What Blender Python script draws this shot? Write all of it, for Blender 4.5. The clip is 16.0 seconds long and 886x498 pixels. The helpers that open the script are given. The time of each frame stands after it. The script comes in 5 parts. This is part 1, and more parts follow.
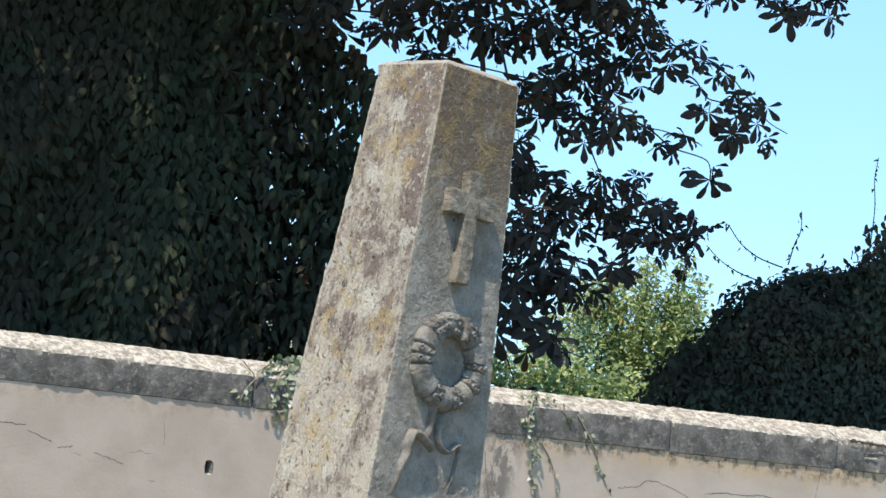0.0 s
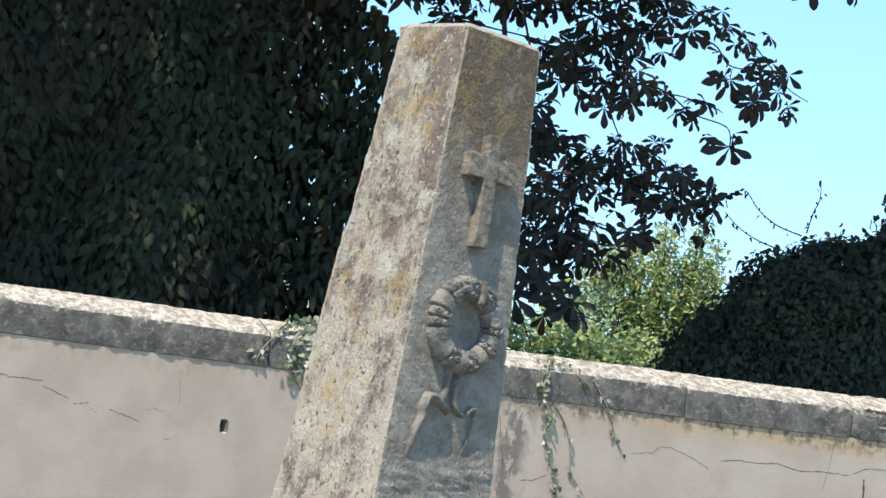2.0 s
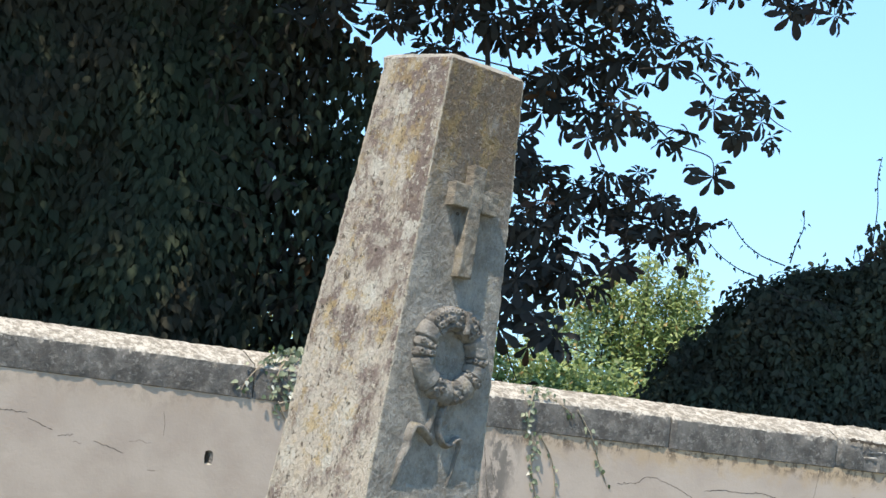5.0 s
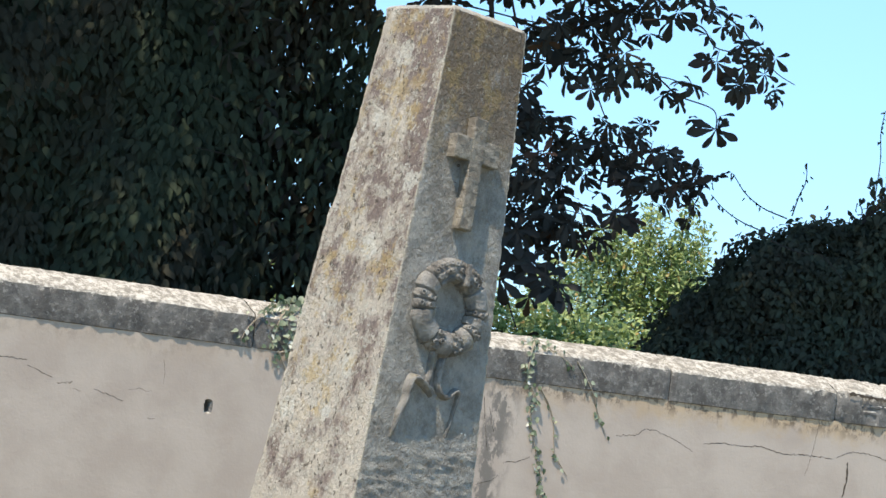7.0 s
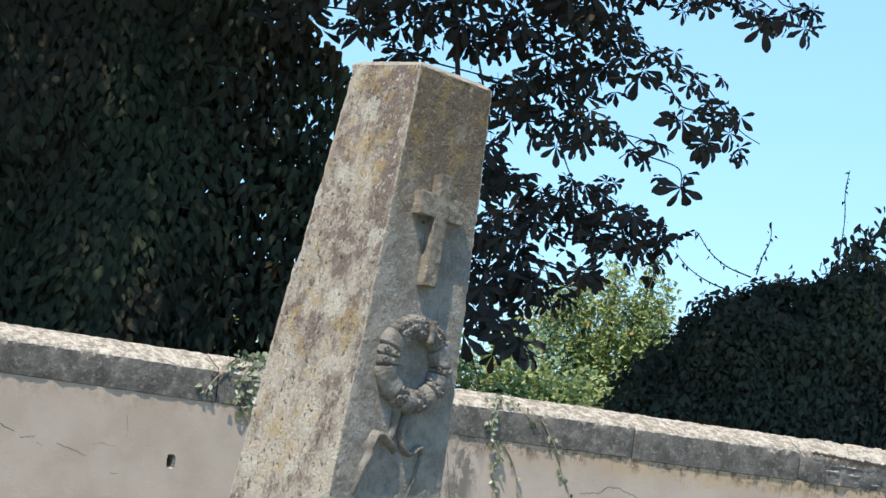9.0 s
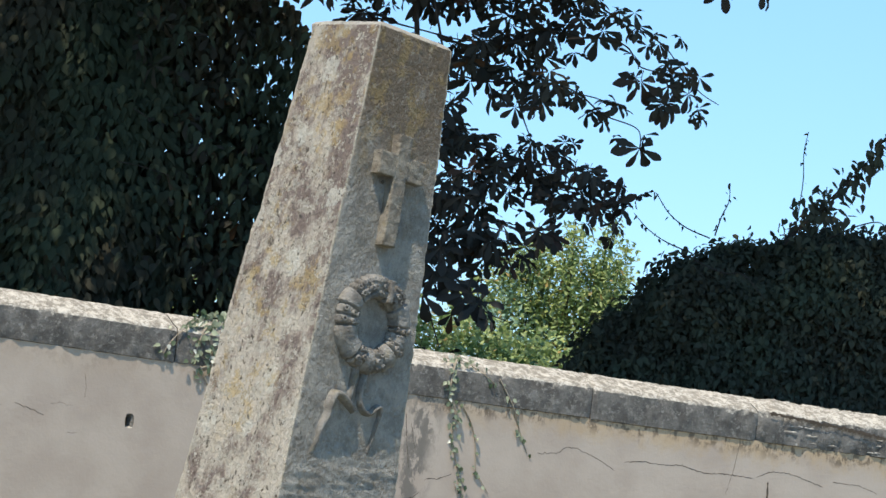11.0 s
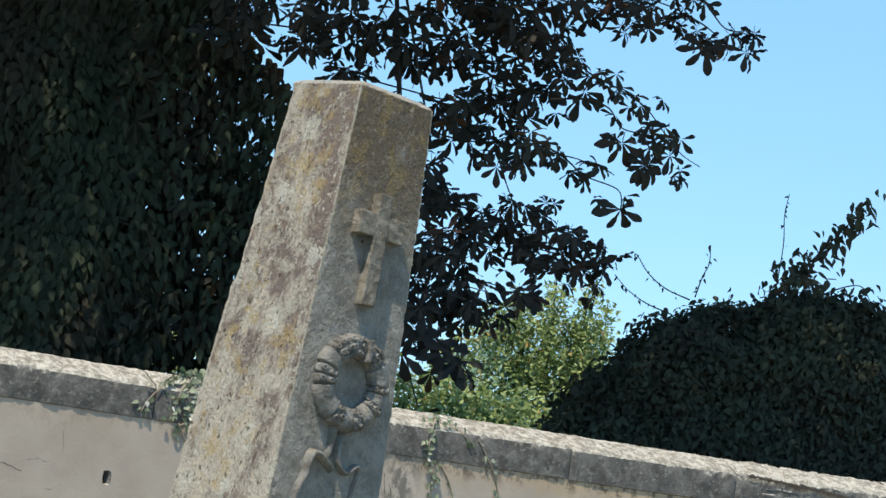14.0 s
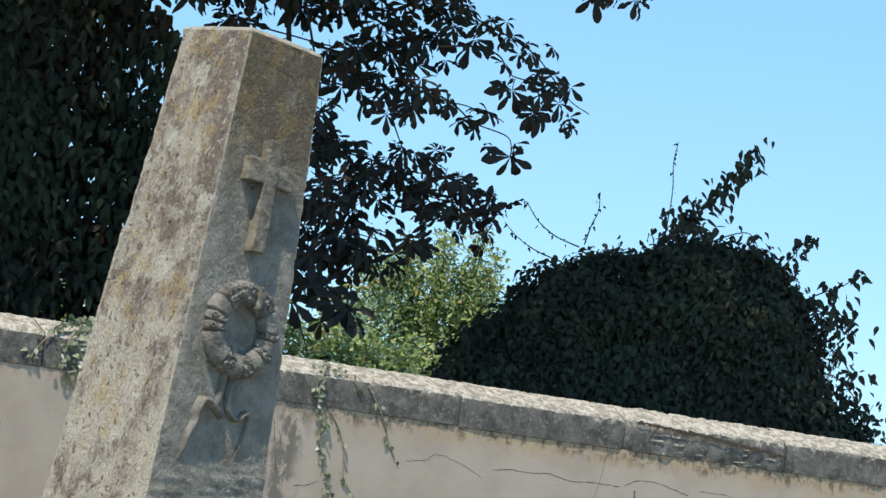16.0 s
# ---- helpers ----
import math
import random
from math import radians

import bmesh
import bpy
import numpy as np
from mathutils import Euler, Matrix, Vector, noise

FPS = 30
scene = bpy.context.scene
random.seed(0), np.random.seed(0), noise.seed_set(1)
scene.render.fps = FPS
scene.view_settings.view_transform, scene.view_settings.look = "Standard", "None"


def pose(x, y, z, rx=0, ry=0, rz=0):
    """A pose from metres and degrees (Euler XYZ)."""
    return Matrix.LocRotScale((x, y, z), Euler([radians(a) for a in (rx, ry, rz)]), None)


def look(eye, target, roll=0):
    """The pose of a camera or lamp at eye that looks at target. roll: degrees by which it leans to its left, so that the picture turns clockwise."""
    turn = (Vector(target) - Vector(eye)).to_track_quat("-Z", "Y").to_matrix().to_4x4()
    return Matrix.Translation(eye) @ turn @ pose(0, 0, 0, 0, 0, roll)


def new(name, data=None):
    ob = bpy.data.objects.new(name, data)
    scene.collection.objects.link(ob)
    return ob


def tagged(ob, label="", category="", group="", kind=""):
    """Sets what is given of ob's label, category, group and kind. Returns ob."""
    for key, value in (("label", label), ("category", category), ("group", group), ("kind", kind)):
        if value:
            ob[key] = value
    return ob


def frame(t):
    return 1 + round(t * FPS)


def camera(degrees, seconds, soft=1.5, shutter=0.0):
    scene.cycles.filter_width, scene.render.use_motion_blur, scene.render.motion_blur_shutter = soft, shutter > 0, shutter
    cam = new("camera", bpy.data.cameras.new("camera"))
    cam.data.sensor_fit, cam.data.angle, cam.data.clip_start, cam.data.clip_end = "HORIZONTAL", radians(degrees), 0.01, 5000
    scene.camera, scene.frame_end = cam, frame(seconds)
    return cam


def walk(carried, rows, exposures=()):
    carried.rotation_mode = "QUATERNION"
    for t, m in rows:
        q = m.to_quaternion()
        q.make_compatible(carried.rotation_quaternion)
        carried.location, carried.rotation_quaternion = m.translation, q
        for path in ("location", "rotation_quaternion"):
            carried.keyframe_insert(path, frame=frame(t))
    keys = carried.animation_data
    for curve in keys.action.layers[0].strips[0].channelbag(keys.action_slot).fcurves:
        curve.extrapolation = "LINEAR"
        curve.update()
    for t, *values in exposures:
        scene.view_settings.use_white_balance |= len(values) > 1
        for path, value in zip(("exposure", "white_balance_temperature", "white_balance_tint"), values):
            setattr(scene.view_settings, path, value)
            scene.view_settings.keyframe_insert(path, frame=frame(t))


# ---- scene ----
# ---------------------------------------------------------------- camera
# A long lens held in the hand at one spot: it swings, tips and leans, and drifts a few centimetres.
cam = camera(16.0, 16.0, soft=1.5)
EYE = 1.6
ROWS = [
    (0.0, -0.0050, -0.0359, 94.836, -5.066, 0.007),
    (0.5, -0.0187, -0.0343, 94.763, -5.756, 0.255),
    (1.0, -0.0183, -0.0534, 94.303, -6.154, 0.451),
    (1.5, -0.0220, -0.0405, 93.868, -6.252, 0.586),
    (2.0, -0.0048, -0.0247, 94.095, -6.049, 0.267),
    (2.5, -0.0080, -0.0232, 94.766, -5.933, 0.023),
    (3.0, -0.0135, -0.0347, 94.922, -5.903, -0.015),
    (3.2, -0.0158, -0.0320, 94.914, -5.961, 0.050),
    (5.3, -0.0148, -0.0311, 94.578, -5.873, -0.054),
    (5.5, -0.0191, -0.0298, 94.334, -6.055, -0.073),
    (6.0, -0.0114, -0.0161, 93.912, -6.160, 0.181),
    (6.5, -0.0047, -0.0228, 93.637, -6.178, 0.220),
    (7.0, 0.0000, 0.0000, 93.700, -6.400, -0.000),
    (7.5, -0.0020, -0.0035, 94.396, -6.519, -0.525),
    (8.0, 0.0007, 0.0009, 94.673, -6.539, -0.852),
    (8.5, -0.0029, -0.0109, 94.814, -6.547, -0.731),
    (9.0, 0.0005, 0.0018, 94.799, -6.758, -0.675),
    (11.3, -0.0017, -0.0038, 94.165, -6.978, -1.640),
    (11.5, -0.0051, 0.0041, 94.235, -7.086, -1.758),
    (12.0, -0.0090, -0.0019, 94.480, -7.075, -1.856),
    (12.5, -0.0034, 0.0054, 94.827, -7.100, -1.880),
    (13.0, -0.0006, 0.0132, 95.114, -7.115, -1.832),
    (13.5, 0.0013, 0.0142, 95.366, -7.311, -1.850),
    (14.0, 0.0086, 0.0091, 95.270, -7.350, -1.814),
    (14.5, 0.0184, 0.0151, 95.110, -7.408, -2.099),
    (15.0, 0.0163, 0.0156, 94.963, -7.395, -2.787),
    (15.5, 0.0096, 0.0107, 94.865, -7.326, -3.338),
    (16.0, 0.0055, 0.0012, 94.589, -7.177, -3.835),
]
walk(cam, [(t, pose(x, 0, EYE + z, rx, ry, rz)) for t, x, z, rx, ry, rz in ROWS],
     exposures=[(0.0, 0.42, 6900, 12), (1.5, 0.52, 6900, 12), (3.0, 0.46, 6900, 12), (6.0, 0.47, 6900, 12), (7.0, 0.46, 6900, 12), (9.0, 0.31, 6900, 12), (11.5, 0.22, 6850, 10), (13.5, 0.11, 6880, 8), (16.0, 0.07, 6880, 8)])

# ---------------------------------------------------------------- light
SUN_EL, SUN_AZ = 64.0, -151.0          # azimuth from +y towards +x
to_sun = Vector((math.sin(radians(SUN_AZ)) * math.cos(radians(SUN_EL)),
                 math.cos(radians(SUN_AZ)) * math.cos(radians(SUN_EL)),
                 math.sin(radians(SUN_EL))))
world = bpy.data.worlds.new("world")
scene.world = world
world.use_nodes = True
wn = world.node_tree
bg = wn.nodes["Background"]
sky = wn.nodes.new("ShaderNodeTexSky")
sky.sky_type = "NISHITA"
sky.sun_disc = False
sky.sun_elevation = radians(SUN_EL)
sky.sun_rotation = radians(SUN_AZ % 360)
sky.altitude, sky.air_density, sky.dust_density, sky.ozone_density = 1500, 1.0, 0.0, 3.0
bg.inputs["Strength"].default_value = 0.185
tint = wn.nodes.new("ShaderNodeMix")
tint.data_type, tint.blend_type = "RGBA", "MULTIPLY"
tint.inputs[0].default_value, tint.inputs[7].default_value = 1.0, (0.80, 0.93, 1.08, 1)
wn.links.new(sky.outputs["Color"], tint.inputs[6])
even = wn.nodes.new("ShaderNodeMix")
even.data_type = "RGBA"
even.inputs[0].default_value, even.inputs[7].default_value = 0.5, (1.45, 3.55, 5.75, 1)
wn.links.new(tint.outputs[2], even.inputs[6])
wn.links.new(even.outputs[2], bg.inputs["Color"])

sun_data = bpy.data.lights.new("sun", "SUN")
sun_data.energy, sun_data.angle, sun_data.color = 5.0, radians(0.53), (1.0, 0.92, 0.79)
sun = new("sun", sun_data)
sun.matrix_world = look(to_sun * 60, (0, 0, 0))


# ---------------------------------------------------------------- materials
class Nodes:
    """A small wrapper for building node materials."""

    def __init__(self, name):
        self.mat = bpy.data.materials.new(name)
        self.mat.use_nodes = True
        self.t = self.mat.node_tree
        self.bsdf = self.t.nodes["Principled BSDF"]
        self.co = self.t.nodes.new("ShaderNodeTexCoord").outputs["Object"]

    def link(self, a, b):
        self.t.links.new(a, b)

    def stretch(self, x, y, z, shift=(0, 0, 0)):
        n = self.t.nodes.new("ShaderNodeMapping")
        n.inputs["Scale"].default_value = (x, y, z)
        n.inputs["Location"].default_value = shift
        self.link(self.co, n.inputs["Vector"])
        return n.outputs["Vector"]

    def noise(self, scale, detail=4.0, rough=0.55, vec=None, dist=0.0):
        n = self.t.nodes.new("ShaderNodeTexNoise")
        n.inputs["Scale"].default_value, n.inputs["Detail"].default_value = scale, detail
        n.inputs["Roughness"].default_value, n.inputs["Distortion"].default_value = rough, dist
        self.link(vec or self.co, n.inputs["Vector"])
        return n.outputs["Fac"]

    def cells(self, scale, vec=None, out="Distance"):
        n = self.t.nodes.new("ShaderNodeTexVoronoi")
        n.inputs["Scale"].default_value = scale
        self.link(vec or self.co, n.inputs["Vector"])
        return n.outputs[out]

    def step(self, fac, lo, hi):
        n = self.t.nodes.new("ShaderNodeMapRange")
        n.interpolation_type = "SMOOTHSTEP"
        n.inputs["From Min"].default_value, n.inputs["From Max"].default_value = lo, hi
        self.link(fac, n.inputs["Value"])
        return n.outputs["Result"]

    def math(self, op, a, b=0.0, c=0.0):
        n = self.t.nodes.new("ShaderNodeMath")
        n.operation = op
        for i, v in enumerate((a, b, c)):
            if isinstance(v, (int, float)):
                n.inputs[i].default_value = v
            else:
                self.link(v, n.inputs[i])
        return n.outputs[0]

    def mix(self, fac, a, b):
        n = self.t.nodes.new("ShaderNodeMix")
        n.data_type = "RGBA"
        for i, v in ((0, fac), (6, a), (7, b)):
            if isinstance(v, (int, float)):
                n.inputs[i].default_value = v
            elif isinstance(v, tuple):
                n.inputs[i].default_value = (*v, 1)
            else:
                self.link(v, n.inputs[i])
        return n.outputs[2]

    def axes(self, out="Object"):
        n = self.t.nodes.new("ShaderNodeSeparateXYZ")
        self.link(self.co, n.inputs[0])
        return n.outputs

    def bump(self, height, strength, distance):
        n = self.t.nodes.new("ShaderNodeBump")
        n.inputs["Strength"].default_value, n.inputs["Distance"].default_value = strength, distance
        self.link(height, n.inputs["Height"])
        self.link(n.outputs["Normal"], self.bsdf.inputs["Normal"])

    def done(self, colour, rough=0.9, spec=0.3):
        if isinstance(colour, tuple):
            self.bsdf.inputs["Base Color"].default_value = (*colour, 1)
        else:
            self.link(colour, self.bsdf.inputs["Base Color"])
        self.bsdf.inputs["Roughness"].default_value = rough
        self.bsdf.inputs["Specular IOR Level"].default_value = spec
        return self.mat


def lichen_stone():
    m = Nodes("lichen_covered_stone")
    tc = m.t.nodes.new("ShaderNodeTexCoord")
    sx = m.t.nodes.new("ShaderNodeSeparateXYZ")
    m.link(tc.outputs["Normal"], sx.inputs[0])
    bare = m.step(sx.outputs[0], 0.45, 0.75)          # the carved side carries less lichen
    mid = m.noise(10, 6, 0.7)
    fine = m.noise(75, 5, 0.75)
    high = m.step(m.axes()[2], 2.15, 2.75)
    c = m.mix(m.step(m.math("SUBTRACT", m.noise(4.0, 6, 0.70, m.stretch(1, 1, 0.6, (3, 1, 0))), m.math("SUBTRACT", m.math("MULTIPLY", high, 0.09), 0.03)), 0.42, 0.56), (0.225, 0.178, 0.158), (0.56, 0.505, 0.425))
    c = m.mix(m.math("MULTIPLY", m.step(m.noise(13, 6, 0.72, m.stretch(1, 1, 1, (9, 4, 2))), 0.50, 0.60), 0.7), c, (0.53, 0.495, 0.42))
    c = m.mix(bare, c, m.mix(m.step(mid, 0.36, 0.62), (0.33, 0.31, 0.275), (0.52, 0.495, 0.445)))
    # round pale crusts with ragged rims
    crust = m.cells(4.4, m.stretch(1, 1, 0.75, (0.3, 0.2, 0.9)))
    ragged = m.math("ADD", crust, m.math("MULTIPLY", m.math("SUBTRACT", m.noise(26, 5, 0.7), 0.5), 0.5))
    pale = m.math("MULTIPLY", m.math("SUBTRACT", 1.0, m.step(ragged, 0.20, 0.23)), m.math("SUBTRACT", 0.85, m.math("MULTIPLY", bare, 0.75)))
    pale = m.math("MULTIPLY", pale, m.step(m.noise(48, 5, 0.75, m.stretch(1, 1, 0.8, (1, 8, 3))), 0.36, 0.43))
    c = m.mix(pale, c, (0.60, 0.58, 0.51))
    # ochre crusts, in loose drifts
    ochre = m.step(m.noise(9, 8, 0.75, m.stretch(1, 1, 0.8, (7, 2, 4))), 0.50, 0.58)
    drift = m.step(m.noise(2.6, 3, 0.55, m.stretch(1, 1, 0.7, (1, 5, 2))), 0.53, 0.61)
    x, y, z = m.axes()
    head = m.step(z, 2.75, 3.30)                       # both sides are browner and more overgrown at the head
    c = m.mix(m.math("MULTIPLY", m.math("MULTIPLY", head, bare), m.math("MULTIPLY", m.step(m.noise(7, 5, 0.7, m.stretch(1, 1, 0.5, (6, 6, 6))), 0.25, 0.46), 0.92)), c, (0.215, 0.165, 0.118))
    drift = m.math("MULTIPLY", drift, m.math("SUBTRACT", 1.0, m.math("MULTIPLY", bare, 0.8)))
    drift = m.math("MAXIMUM", drift, m.math("MULTIPLY", head, 0.75))
    c = m.mix(m.math("MULTIPLY", m.math("MULTIPLY", ochre, drift), 0.62), c, (0.47, 0.345, 0.15))
    # worn pale arris
    arris = m.math("ABSOLUTE", m.math("SUBTRACT", m.math("ABSOLUTE", x), m.math("ABSOLUTE", y)))
    arris = m.math("SUBTRACT", 1.0, m.step(m.math("ADD", arris, m.math("MULTIPLY", m.noise(30, 3), 0.02)), 0.010, 0.022))
    c = m.mix(m.math("MULTIPLY", arris, 0.85), c, (0.60, 0.55, 0.45))
    # upward faces painted pale, for the sun on the chamfer and cap
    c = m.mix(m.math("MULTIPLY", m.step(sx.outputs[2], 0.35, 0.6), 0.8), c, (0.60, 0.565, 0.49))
    # pits and black specks
    pits = m.step(m.noise(40, 4, 0.62, m.stretch(1, 1, 0.7, (2, 2, 8))), 0.605, 0.66)
    chips = m.step(m.noise(16, 5, 0.6, m.stretch(1, 1, 0.75, (8, 3, 5))), 0.665, 0.70)
    pits = m.math("MAXIMUM", pits, chips)
    pits = m.math("MULTIPLY", pits, m.math("SUBTRACT", 1.0, m.math("MULTIPLY", bare, 0.88)))
    c = m.mix(m.math("MULTIPLY", pits, 0.8), c, (0.10, 0.085, 0.07))
    c = m.mix(m.math("MULTIPLY", m.step(fine, 0.55, 0.66), 0.34), c, (0.15, 0.13, 0.11))
    flecks = m.step(m.noise(34, 7, 0.8, m.stretch(1, 1, 0.8, (5, 1, 1))), 0.555, 0.60)
    c = m.mix(m.math("MULTIPLY", flecks, m.math("SUBTRACT", 0.85, m.math("MULTIPLY", bare, 0.5))), c, (0.66, 0.63, 0.55))
    # the carved side is pecked all over; crusts stand a little proud on the other
    grain = m.noise(58, 3, 0.6, m.stretch(1, 1, 0.85, (3, 9, 2)))
    h = m.math("ADD", m.math("MULTIPLY", mid, 0.9), m.math("ADD", m.math("MULTIPLY", fine, 0.7), m.math("MULTIPLY", m.noise(190, 3), 0.25)))
    h = m.math("SUBTRACT", h, m.math("MULTIPLY", pits, 0.7))
    h = m.math("ADD", h, m.math("MULTIPLY", flecks, m.math("SUBTRACT", 0.22, m.math("MULTIPLY", bare, 0.2))))
    h = m.math("ADD", h, m.math("MULTIPLY", m.math("MULTIPLY", grain, bare), 1.1))
    m.bump(m.math("MULTIPLY", h, m.math("ADD", 0.42, m.math("MULTIPLY", bare, 0.22))), 1.0, 0.07)
    return m.done(c, 0.95, 0.2)


def carved_stone():
    m = Nodes("carved_grey_stone")
    mid = m.noise(14, 5, 0.6)
    fine = m.noise(90, 5, 0.7)
    c = m.mix(m.step(mid, 0.38, 0.62), (0.175, 0.163, 0.146), (0.315, 0.298, 0.270))
    c = m.mix(m.math("MULTIPLY", m.step(m.noise(8, 4, 0.6, m.stretch(1, 1, 1, (4, 4, 1))), 0.58, 0.70), 0.35), c, (0.33, 0.27, 0.14))
    c = m.mix(m.math("MULTIPLY", m.step(fine, 0.56, 0.68), 0.5), c, (0.14, 0.13, 0.12))
    m.bump(m.math("ADD", m.noise(38, 5, 0.7), fine), 1.0, 0.014)
    return m.done(c, 0.95, 0.2)


def cross_stone():
    m = Nodes("pale_lichened_cross_stone")
    mid, fine = m.noise(16, 5, 0.65), m.noise(90, 5, 0.7)
    c = m.mix(m.step(mid, 0.42, 0.60), (0.215, 0.190, 0.155), (0.345, 0.313, 0.26))
    c = m.mix(m.math("MULTIPLY", m.step(m.noise(11, 5, 0.7, m.stretch(1, 1, 1, (4, 4, 1))), 0.58, 0.68), 0.35), c, (0.40, 0.33, 0.17))
    c = m.mix(m.math("MULTIPLY", m.step(fine, 0.56, 0.68), 0.5), c, (0.16, 0.145, 0.125))
    m.bump(m.math("ADD", m.noise(38, 5, 0.7), fine), 1.0, 0.018)
    return m.done(c, 0.95, 0.2)


def coping_material():
    m = Nodes("weathered_coping_stone")
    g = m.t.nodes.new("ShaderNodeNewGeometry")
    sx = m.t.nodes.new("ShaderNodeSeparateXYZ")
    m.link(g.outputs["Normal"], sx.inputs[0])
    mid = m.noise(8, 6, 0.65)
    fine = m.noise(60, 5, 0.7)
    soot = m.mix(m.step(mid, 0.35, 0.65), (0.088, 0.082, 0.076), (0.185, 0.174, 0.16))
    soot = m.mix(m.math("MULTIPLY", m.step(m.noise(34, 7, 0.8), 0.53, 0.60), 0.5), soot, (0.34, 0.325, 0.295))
    washed_sunlit = m.mix(m.step(m.noise(22, 7, 0.78, m.stretch(1, 1, 1, (2, 7, 1))), 0.42, 0.58), (0.235, 0.213, 0.18), (0.53, 0.495, 0.435))
    washed_sunlit = m.mix(m.math("MULTIPLY", m.step(m.noise(55, 5, 0.7), 0.53, 0.61), 0.5), washed_sunlit, (0.20, 0.17, 0.135))
    # rain-washed upper side, with sunlit paleness painted in; soot stays on the sheltered front
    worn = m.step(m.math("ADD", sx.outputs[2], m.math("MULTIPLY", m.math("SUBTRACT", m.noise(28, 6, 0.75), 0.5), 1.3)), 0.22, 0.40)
    c = m.mix(worn, soot, washed_sunlit)
    c = m.mix(m.math("MULTIPLY", m.step(fine, 0.55, 0.66), 0.6), c, (0.09, 0.085, 0.075))
    m.bump(m.math("ADD", m.math("MULTIPLY", mid, 0.7), m.math("MULTIPLY", fine, 0.7)), 0.8, 0.010)
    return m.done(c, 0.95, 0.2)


def render_material():
    m = Nodes("cream_lime_render")
    mid = m.noise(3.0, 5, 0.55)
    fine = m.noise(60, 4, 0.6)
    c = m.mix(m.step(mid, 0.35, 0.65), (0.425, 0.352, 0.296), (0.485, 0.410, 0.348))
    x, y, z = m.axes()
    # ochre and mould below the coping
    band = m.step(m.math("ADD", z, m.math("MULTIPLY", m.noise(7, 5, 0.65), 0.30)), 2.02, 2.16)
    c = m.mix(m.math("MULTIPLY", band, m.math("ADD", 0.12, m.math("MULTIPLY", m.step(x, -0.4, 1.8), 0.5))), c, (0.47, 0.33, 0.18))
    mould = m.math("MULTIPLY", m.step(m.noise(15, 8, 0.8, m.stretch(1, 1, 0.7)), 0.485, 0.56), m.step(m.math("ADD", z, m.math("MULTIPLY", m.noise(4, 3), 0.22)), 2.03, 2.11))
    mould = m.math("MULTIPLY", mould, m.math("ADD", 0.2, m.math("MULTIPLY", m.step(x, -0.3, 0.7), 0.8)))
    c = m.mix(m.math("MULTIPLY", mould, 0.85), c, (0.13, 0.10, 0.075))
    # grey run-off below a leaking joint
    run = m.math("ABSOLUTE", m.math("SUBTRACT", x, m.math("ADD", 0.29, m.math("MULTIPLY", m.math("SUBTRACT", z, 1.75), 0.13))))
    run = m.math("SUBTRACT", 1.0, m.step(m.math("ADD", run, m.math("MULTIPLY", m.noise(11, 5, 0.7, m.stretch(1, 1, 0.5)), 0.20)), 0.13, 0.25))
    run = m.math("MULTIPLY", run, m.step(m.noise(13, 6, 0.72, m.stretch(1, 1, 0.6, (3, 0, 1))), 0.44, 0.53))
    c = m.mix(m.math("MULTIPLY", run, 0.9), c, (0.17, 0.155, 0.138))
    c = m.mix(m.math("MULTIPLY", m.step(m.noise(18, 4, 0.6, m.stretch(1, 1, 0.25)), 0.60, 0.74), 0.35), c, (0.42, 0.36, 0.30))
    m.bump(m.math("ADD", m.math("MULTIPLY", m.noise(9, 4), 0.8), m.math("MULTIPLY", fine, 0.35)), 0.35, 0.010)
    return m.done(c, 0.95, 0.15)


def leaf_material(name, dark, light, gloss, through_light=0.0, odd=None, per_object=False, drift=0.0, rust=0.0):
    m = Nodes(name)
    if per_object:
        rnd = m.t.nodes.new("ShaderNodeObjectInfo").outputs["Random"]
    else:
        rnd = m.t.nodes.new("ShaderNodeNewGeometry").outputs["Random Per Island"]
    c = m.mix(rnd, dark, light)
    c = m.mix(m.math("MULTIPLY", m.step(m.noise(22, 3), 0.45, 0.7), 0.4), c, dark)
    if drift:
        # lighter, greener leaves in broad patches
        c = m.mix(m.math("MULTIPLY", m.step(m.noise(1.5, 4, 0.6), 0.40, 0.66), drift), c, tuple(k * v for k, v in zip((1.35, 1.8, 1.35), light)))
    if rust:
        # older, brown-tinged growth in broad patches
        c = m.mix(m.math("MULTIPLY", m.step(m.noise(0.75, 4, 0.6, m.stretch(1, 1, 0.8, (2.3, 0, 6.1))), 0.46, 0.60), rust), c, (0.055, 0.046, 0.036))
    if odd:
        c = m.mix(m.step(rnd, 0.93, 0.96), c, odd)
    m.done(c, gloss, 0.4 if gloss < 0.6 else 0.08)
    if through_light:
        tr = m.t.nodes.new("ShaderNodeBsdfTranslucent")
        m.link(c, tr.inputs["Color"])
        mx = m.t.nodes.new("ShaderNodeMixShader")
        mx.inputs[0].default_value = through_light
        out = m.t.nodes["Material Output"]
        m.link(m.bsdf.outputs[0], mx.inputs[1])
        m.link(tr.outputs[0], mx.inputs[2])
        m.link(mx.outputs[0], out.inputs["Surface"])
    return m.mat


def bark_material(name, a, b):
    m = Nodes(name)
    n = m.noise(18, 5, 0.65, m.stretch(1, 1, 0.3))
    m.bump(n, 0.7, 0.01)
    return m.done(m.mix(n, a, b), 0.9)


